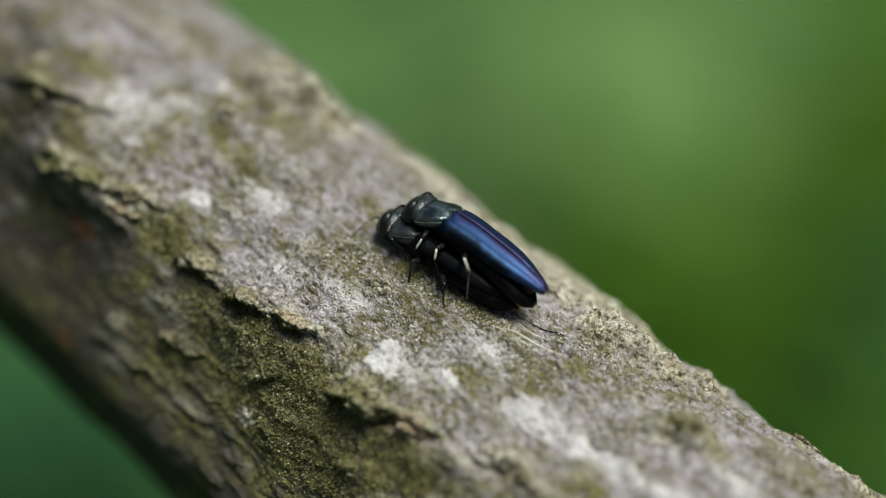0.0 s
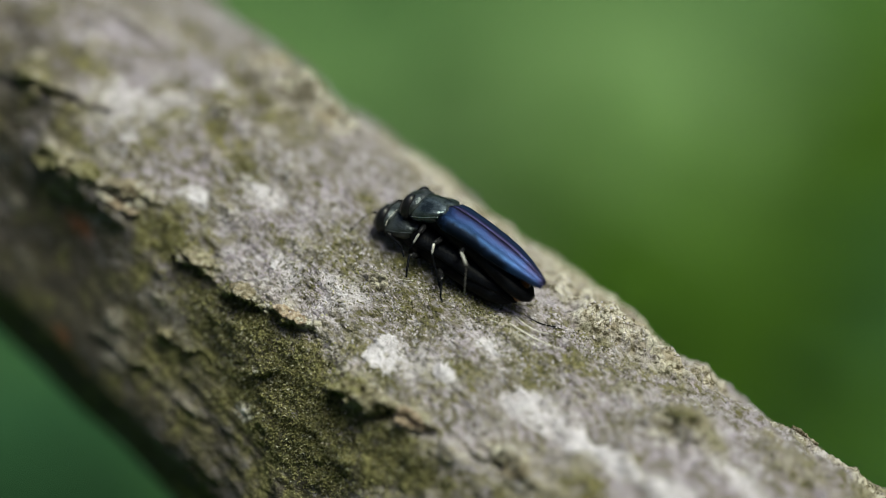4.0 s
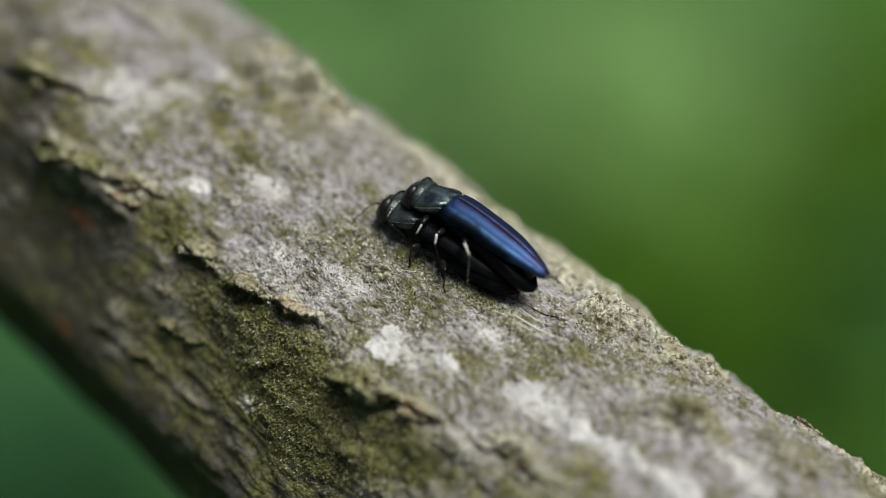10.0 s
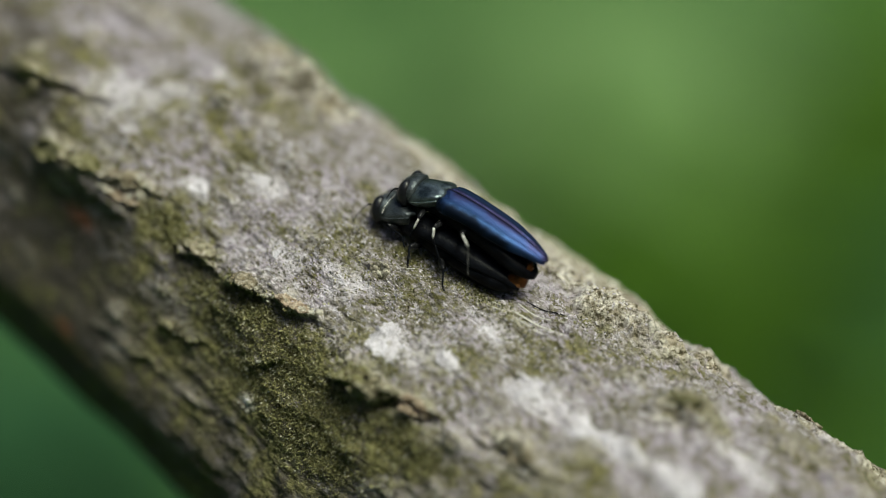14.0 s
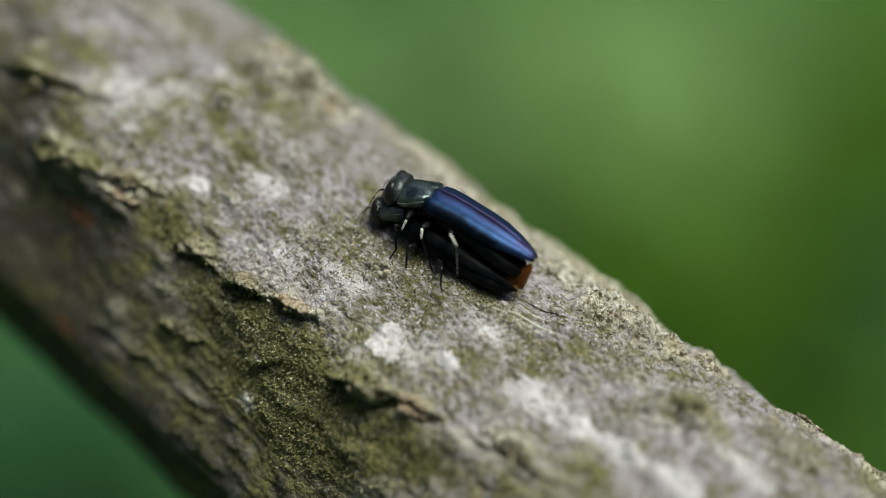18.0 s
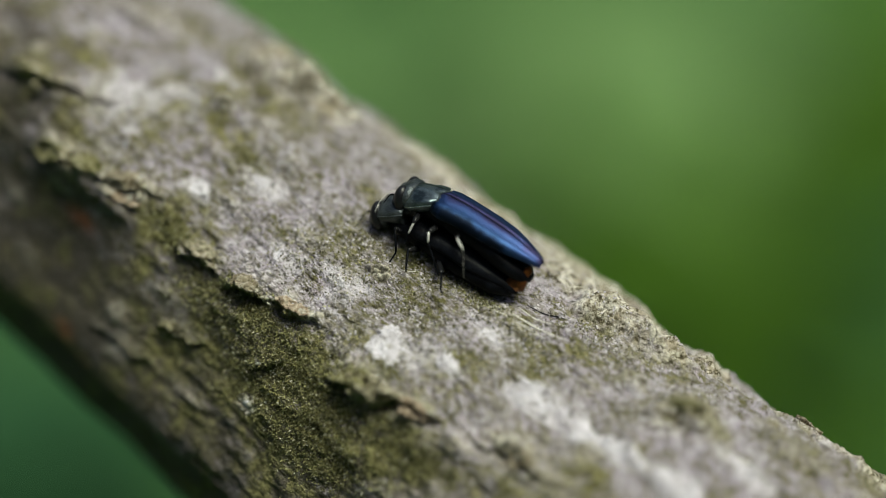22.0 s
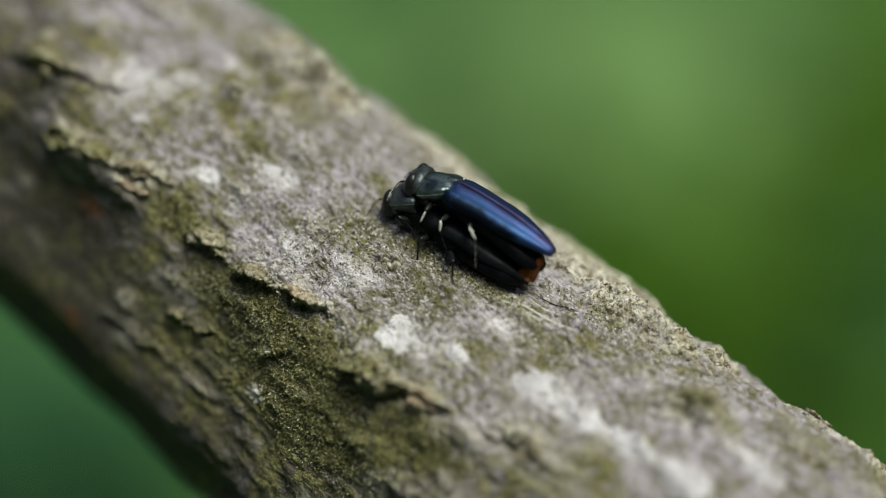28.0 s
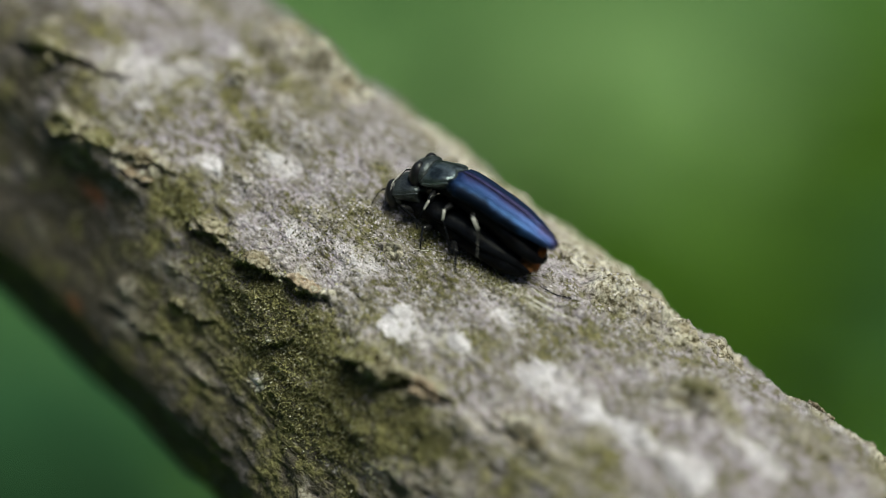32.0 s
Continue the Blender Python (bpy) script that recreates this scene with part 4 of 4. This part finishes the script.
def beetle(label, wing, collar, face, legs, tip):
    thing = new("jewel_beetle")
    tagged(thing, label, "beetle", group="mating beetles")
    for side in (1, -1):
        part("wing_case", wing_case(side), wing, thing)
    neck = part("pronotum", shield(), collar, thing)
    for side in (1, -1):
        part("margin", margin(side), collar if tip else RIM_GLINT, neck)
    body = [(2.55, -0.16, 0.34, 0.16, 0.30), (2.2, -0.12, 0.50, 0.22, 0.44), (1.6, -0.05, 0.58, 0.25, 0.44), (1.2, -0.02, 0.66, 0.3, 0.48), (0.4, -0.02, 0.66, 0.3, 0.52), (-0.6, -0.04, 0.67, 0.3, 0.52),
            (-1.5, -0.06, 0.64, 0.26, 0.48), (-2.2, -0.08, 0.52, 0.22, 0.40), (-2.65, -0.08, 0.34, 0.18, 0.3), (-2.88, -0.08, 0.14, 0.1, 0.14)]
    if not tip:
        body = [(x, z - 0.20 * max(0.0, -0.4 - x) ** 1.1, w, up, lo) for x, z, w, up, lo in body]
    part("abdomen", hull(body), BLACK, thing)
    head = part("head", skull(), face, thing)
    for side in (1, -1):
        part("eye", ball((2.97, side * 0.39, -0.12), (0.29, 0.32, 0.47), (0, 14, side * -8)), EYE, head)
        antenna(head, side, 2.0 if tip else 3.4, BLACK)
    part("brow", tube(bent([(3.20, -0.3, 0.16), (3.27, 0, 0.14), (3.20, 0.3, 0.16)]), [0.03] * 11, 6), face, head)
    limbs = []
    for side in (1, -1):
        for pts in legs:
            far = pts if side > 0 or tip else [(x, 0.85 * y, z - 0.55 * (k == 1)) for k, (x, y, z) in enumerate(pts)]
            limbs.append(leg(thing, side, far, 0.118, BLACK if tip else SHIN_GLINT, BLACK if tip or pts is not legs[2] else TOE))
    if tip:
        bm = bmesh.new()
        for k in range(44):
            t = -0.2 + k / 43 * (math.pi + 0.4)
            m = Matrix.Translation(Vector((2.69, 0.675 * math.cos(t), 0.445 * math.sin(t) - 0.03)) * MM) @ Matrix.Diagonal(((0.02 + 0.012 * (k % 3)) * MM, 0.010 * MM, 0.010 * MM, 1))
            bmesh.ops.create_uvsphere(bm, u_segments=6, v_segments=5, radius=1, matrix=m)
        part("fringe", bm, HAIR, neck, "pale fringe of short hairs")
        part("tail_plate", hull([(-2.5, 0.0, 0.30, 0.3, 0.2), (-2.9, 0.26, 0.22, 0.62, 0.28), (-3.10, 0.42, 0.17, 0.66, 0.38), (-3.22, 0.44, 0.09, 0.50, 0.34)]), TAIL, thing)
        part("tail_tip", hull([(-2.6, 0.02, 0.20, 0.10, 0.14), (-2.85, 0.10, 0.22, 0.18, 0.18), (-3.04, 0.17, 0.18, 0.18, 0.18), (-3.15, 0.20, 0.09, 0.12, 0.13)]), AMBER, thing, "amber-brown protruding tail tip")
    for ob in {o.data for o in thing.children_recursive}:
        ob.transform(Matrix.Diagonal((1, 1.17, 1.17, 1)))
        if not tip and ob.name.split(".")[0] not in ("leg", "shin", "foot"):
            ob.transform(Matrix.Translation((-0.10 * MM, 0, 0)) @ Matrix.Diagonal((0.99, 1, 1, 1)))
            for v in ob.vertices:
                v.co.z -= 0.14 * max(0.0, v.co.x - 1.6 * MM)
    return thing, head, neck, limbs[0]


GRIP = [((1.95, 0.30, -0.35), (1.78, 0.95, -0.50), (1.81, 1.00, -0.89), (1.86, 0.98, -1.26)),
        ((1.0, 0.35, -0.40), (1.04, 1.05, -0.40), (0.90, 1.12, -0.73), (0.04, 1.15, -1.60)),
        ((0.2, 0.38, -0.40), (-0.13, 1.12, 0.0), (-0.55, 1.20, -0.22), (-0.97, 1.28, -1.10))]
STAND = [((1.95, 0.30, -0.35), (2.05, 0.85, -0.02), (1.58, 1.00, -0.65), (1.62, 1.10, -1.03)),
         ((1.0, 0.35, -0.40), (1.15, 1.05, -0.30), (0.80, 1.45, -0.60), (0.65, 1.65, -0.62)),
         ((0.2, 0.38, -0.40), (-0.45, 1.10, -0.30), (-0.80, 1.45, -0.60), (-1.05, 1.65, -0.62))]

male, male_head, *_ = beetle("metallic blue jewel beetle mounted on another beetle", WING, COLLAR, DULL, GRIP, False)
female, female_head, female_neck, female_leg = beetle("dark bronze-black jewel beetle standing on the branch under its mate", BLACK, DULL, DULL, STAND, True)


# ---- the greenery behind ----
def leaf_mesh(name, length, breadth, material):
    """A pointed leaf with a sunk midrib and a drooping tip."""
    bm = bmesh.new()
    n = 8
    rows = []
    for i in range(n + 1):
        u = i / n
        w = breadth / 2 * math.sin(math.pi * min(1, u * 1.02 + 0.02)) ** 0.8 * (1.15 - 0.45 * u) + 0.0004
        z = -0.18 * length * u * u
        rows.append([bm.verts.new((u * length, y * w, z + abs(y) * w * 0.28)) for y in (-1, -0.5, 0, 0.5, 1)])
    for a, b in zip(rows, rows[1:]):
        for k in range(4):
            bm.faces.new((a[k], b[k], b[k + 1], a[k + 1]))
    me = bpy.data.meshes.new(name)
    bm.normal_update()
    bm.to_mesh(me)
    bm.free()
    me.materials.append(material)
    me.shade_smooth()
    return me


LEAVES = {k: leaf_mesh("leaf", 0.075, 0.042, m) for k, m in (("pale", LEAF_LIT), ("bright", LEAF_BRIGHT), ("dark", LEAF_SHADED), ("mid", LEAF_MID), ("blue", LEAF_SHADED_BLUE))}


def herb(x, y, height, spread, kind, count, seed, label):
    """A leafy stalk rising from the ground with leaves set in whorls near its top."""
    rnd = random.Random(seed)
    thing = new("leafy_plant")
    thing.matrix_basis = pose(x, y, 0.0)
    tagged(thing, label, "plant", group="plants behind the branch")
    lean = (rnd.uniform(-0.04, 0.04), rnd.uniform(-0.04, 0.04))
    pts = [(lean[0] * 1000 * u * u, lean[1] * 1000 * u * u, height * 1000 * u - 30 * (1 - u)) for u in (0, 0.25, 0.5, 0.75, 1)]
    part("stalk", tube(pts, [4, 3.6, 3.0, 2.2, 1.2], 7), STALK, thing)
    for i in range(count):
        u = 1 - spread / height * (i / count)
        ob = new("leaf", LEAVES[kind])
        ob.parent = thing
        yaw = i * 137.5 + rnd.uniform(-20, 20)
        ob.matrix_basis = pose(lean[0] * u * u, lean[1] * u * u, height * u, 0, rnd.uniform(-35, 25), yaw) @ Matrix.Scale(rnd.uniform(0.75, 1.35), 4)


def stage_point(px, py, d):
    """A place d metres behind the branch, px and py of the picture's width and height off its centre."""
    w = 2 * math.tan(radians(9)) * (d + 0.107)
    return STAGE @ Vector((px * w, py * w * 0.5625, -d))


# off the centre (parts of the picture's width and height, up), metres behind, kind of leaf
# kinds are laid out as the lit and shaded parts of the greenery
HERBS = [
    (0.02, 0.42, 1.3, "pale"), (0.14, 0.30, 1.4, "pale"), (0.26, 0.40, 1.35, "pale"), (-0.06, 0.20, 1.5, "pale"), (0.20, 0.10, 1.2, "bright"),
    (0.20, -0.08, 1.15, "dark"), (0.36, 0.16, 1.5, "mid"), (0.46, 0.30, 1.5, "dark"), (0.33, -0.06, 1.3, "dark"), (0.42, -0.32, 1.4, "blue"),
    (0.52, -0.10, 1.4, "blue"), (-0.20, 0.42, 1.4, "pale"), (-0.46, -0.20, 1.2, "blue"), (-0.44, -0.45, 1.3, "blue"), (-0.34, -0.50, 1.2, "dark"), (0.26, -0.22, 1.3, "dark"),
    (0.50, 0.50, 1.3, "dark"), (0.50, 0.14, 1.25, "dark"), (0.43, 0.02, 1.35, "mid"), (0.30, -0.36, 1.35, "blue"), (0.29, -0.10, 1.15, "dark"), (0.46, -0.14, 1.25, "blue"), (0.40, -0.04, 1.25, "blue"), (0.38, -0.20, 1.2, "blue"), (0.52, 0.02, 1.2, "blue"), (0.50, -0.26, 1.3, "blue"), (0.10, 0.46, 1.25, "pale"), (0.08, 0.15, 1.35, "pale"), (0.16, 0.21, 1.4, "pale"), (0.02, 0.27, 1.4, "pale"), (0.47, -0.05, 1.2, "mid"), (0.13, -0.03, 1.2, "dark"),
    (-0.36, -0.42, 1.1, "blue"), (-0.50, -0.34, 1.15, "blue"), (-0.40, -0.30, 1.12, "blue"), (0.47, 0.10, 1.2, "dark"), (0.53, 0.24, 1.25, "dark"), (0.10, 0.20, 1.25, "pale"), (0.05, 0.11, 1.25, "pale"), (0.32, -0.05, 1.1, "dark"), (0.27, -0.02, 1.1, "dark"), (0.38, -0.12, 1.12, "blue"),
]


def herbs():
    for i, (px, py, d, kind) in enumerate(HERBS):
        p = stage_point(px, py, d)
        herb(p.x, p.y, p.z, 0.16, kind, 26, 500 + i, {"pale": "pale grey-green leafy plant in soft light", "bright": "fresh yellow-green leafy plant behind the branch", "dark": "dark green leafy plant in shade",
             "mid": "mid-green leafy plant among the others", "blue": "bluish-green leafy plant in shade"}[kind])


herbs()


# ---- what moves ----
def stance(centre, ahead, up):
    x = Vector(ahead).normalized()
    z = Vector(up)
    z = (z - x * z.dot(x)).normalized()
    return Matrix.Translation(Vector(centre) * MM), Matrix((x, z.cross(x), z)).transposed().to_4x4()


# seconds, shift along the picture and down it, in steps of 0.0211 mm, and turn in degrees
RIDE = [
    (0, 0, 0, 0), (13.5, 0, 0, 0), (13.7, -2, -7, -2), (14, -2.9, -10.5, -3.4), (14.5, 1.5, -7.4, -4.5), (15.5, -8, -10, -4), (16.3, -14, -12, -3), (16.5, -19.2, -14.9, -1.8), (16.7, -16, -13, -3),
    (17, -9.1, -11.3, -4.1), (17.5, -7.5, -13.4, -3.0), (17.8, -12, -13.2, -4), (18, -26.3, -13.1, -5.4), (18.2, -16, -12, -5), (18.5, -12.9, -10.9, -4.4), (19, -11.1, -11.2, -3.0), (19.3, -13, -11, -4),
    (19.5, -16.2, -11.1, -4.9), (19.7, -13, -10, -4.2), (20, -11.6, -8.2, -3.6), (20.5, -10.4, -7.2, -3), (21, -7.1, -6.2, -5), (21.3, -12, -7.5, -5.5), (21.5, -16.8, -8.1, -6.4), (21.7, -14, -9, -5), (22, -13.8, -9.9, -4.6),
    (22.7, -13.9, -10.4, -4.2), (22.9, -26, -14, -6), (23, -29.9, -14.8, -6.4), (23.1, -8, -11, -4), (23.5, -12.6, -9.9, -4.4), (24, -12.2, -8.9, -3.3), (24.5, -12.1, -8.9, -2.9), (25, -13.3, -9, -5.7),
    (25.5, -9.2, -10, -3.6), (27.5, -9.3, -9.4, -2.9), (28, -10.6, -12.1, -4.8), (28.5, -11.4, -9.4, -3.3), (29, -11.2, -9.4, -2.9), (29.2, -6, -8, -3), (29.5, -8.7, -13.9, -3.1), (30, -8.5, -11.1, -3.7),
    (30.8, -7.5, -10.7, -3.7), (31, -18.7, -12.5, -4.2), (31.2, -8, -12, -4.2), (31.5, -5, -12.5, -4.3), (32, -9.9, -10.1, -2.8),
]
# the same for the one that carries it
STIR = [(0, 0, 0, 0), (13.5, 0, 0, 0), (13.8, -1, 2, -1), (14.5, -2, 3, -1), (16.5, -2, 2, -1), (17, -6, 3, -1), (23, -6, 4, -1.5), (24, -4, 5, -2), (25, -3, 4, -2), (28, -3, 3, -1), (32, -3, 3, -1)]


def nod(pitch, yaw, forth):
    """A head bowed and turned about the neck, and stretched forth (mm)."""
    neck = Matrix.Translation((2.62 * MM, 0, -0.02 * MM))
    return Matrix.Translation((forth * MM, 0, 0)) @ neck @ pose(0, 0, 0, 0, pitch, yaw) @ neck.inverted()


def motions():
    step = 0.02108 * MM
    at, turn = stance((1.41, 0.47, 3.02), (-0.774, 0.563, -0.29), (0.29, 0.79, 0.54))
    walk(male, [(t, STAGE @ Matrix.Translation((x * step, -y * step, 0)) @ at @ pose(0, 0, 0, 0, 0, -r) @ turn) for t, x, y, r in RIDE])
    at2, turn2 = stance((0.51, -0.18, 2.25), (-0.78, 0.541, -0.283), (0.36, 0.78, 0.50))
    walk(female, [(t, STAGE @ Matrix.Translation((x * step, -y * step, 0)) @ at2 @ pose(0, 0, 0, 0, 0, -r) @ turn2) for t, x, y, r in STIR])

    hip = Matrix.Translation((1.95 * MM, 0.35 * MM, -0.41 * MM))
    drawn_in = hip @ Matrix.Rotation(radians(50), 4, (-0.286, 0.816, 0.503)) @ Matrix.Rotation(radians(-45), 4, (-0.787, -0.499, 0.362)) @ hip.inverted()
    walk(female_leg, [(t, drawn_in if u else Matrix()) for t, u in ((0, 1), (16.5, 1), (16.8, 0), (24.3, 0), (24.7, 1), (32, 1))])
    walk(female_head, [(t, nod(p, y, f)) for t, p, y, f in ((0, 0, 0, 0), (13.5, 0, 0, 0), (13.8, 8, 0, 0.18), (16.5, 12, 0, 0.18), (18, 16, 3, 0.18), (18.6, 14, 0, 0.17), (20, 18, 0, 0.15), (22.6, 18, 0, 0.15), (23, 22, 4, 0.16), (24, 20, 2, 0.15), (25, 18, 0, 0.15), (28, 16, 0, 0.15), (31, 18, 3, 0.16), (32, 18, 0, 0.15))])
    walk(female_neck, [(t, Matrix.Translation((f * MM, 0, 0.25 * f * MM)) @ nod(p, 0, 0)) for t, p, f in ((0, 0, 0), (13.5, 0, 0), (13.9, 4, 0.16), (17, 6, 0.22), (17.6, 6, 0.3), (20, 6, 0.44), (32, 6, 0.44))])
    walk(male_head, [(t, nod(p, y, f)) for t, p, y, f in ((0, 0, 0, 0), (13.5, 0, 0, 0), (14, 6, 4, 0.1), (14.5, 6, 4, 0.1), (16.5, 0, 3, 0.1), (17.5, 6, 2, 0), (18, 4, 8, 0.16), (18.5, 8, 2, 0), (19.5, 5, 8, 0.16), (20, 8, 2, 0), (21, 6, 8, 0.12), (22, 6, 2, 0), (22.7, 6, 0, 0),
         (23, 6, 8, 0.18), (23.4, 6, 3, 0.05), (24, 4, 0, 0), (25, 4, 5, 0.1), (25.5, 5, 0, 0), (28, 3, 6, 0.1), (28.5, 6, 0, 0), (29, 7, 0, 0), (29.5, 2, 6, 0.12), (30, 4, 0, 0), (31, 2, 2, 0), (31.5, 4, 6, 0.12), (32, 5, 2, 0.03))])


motions()
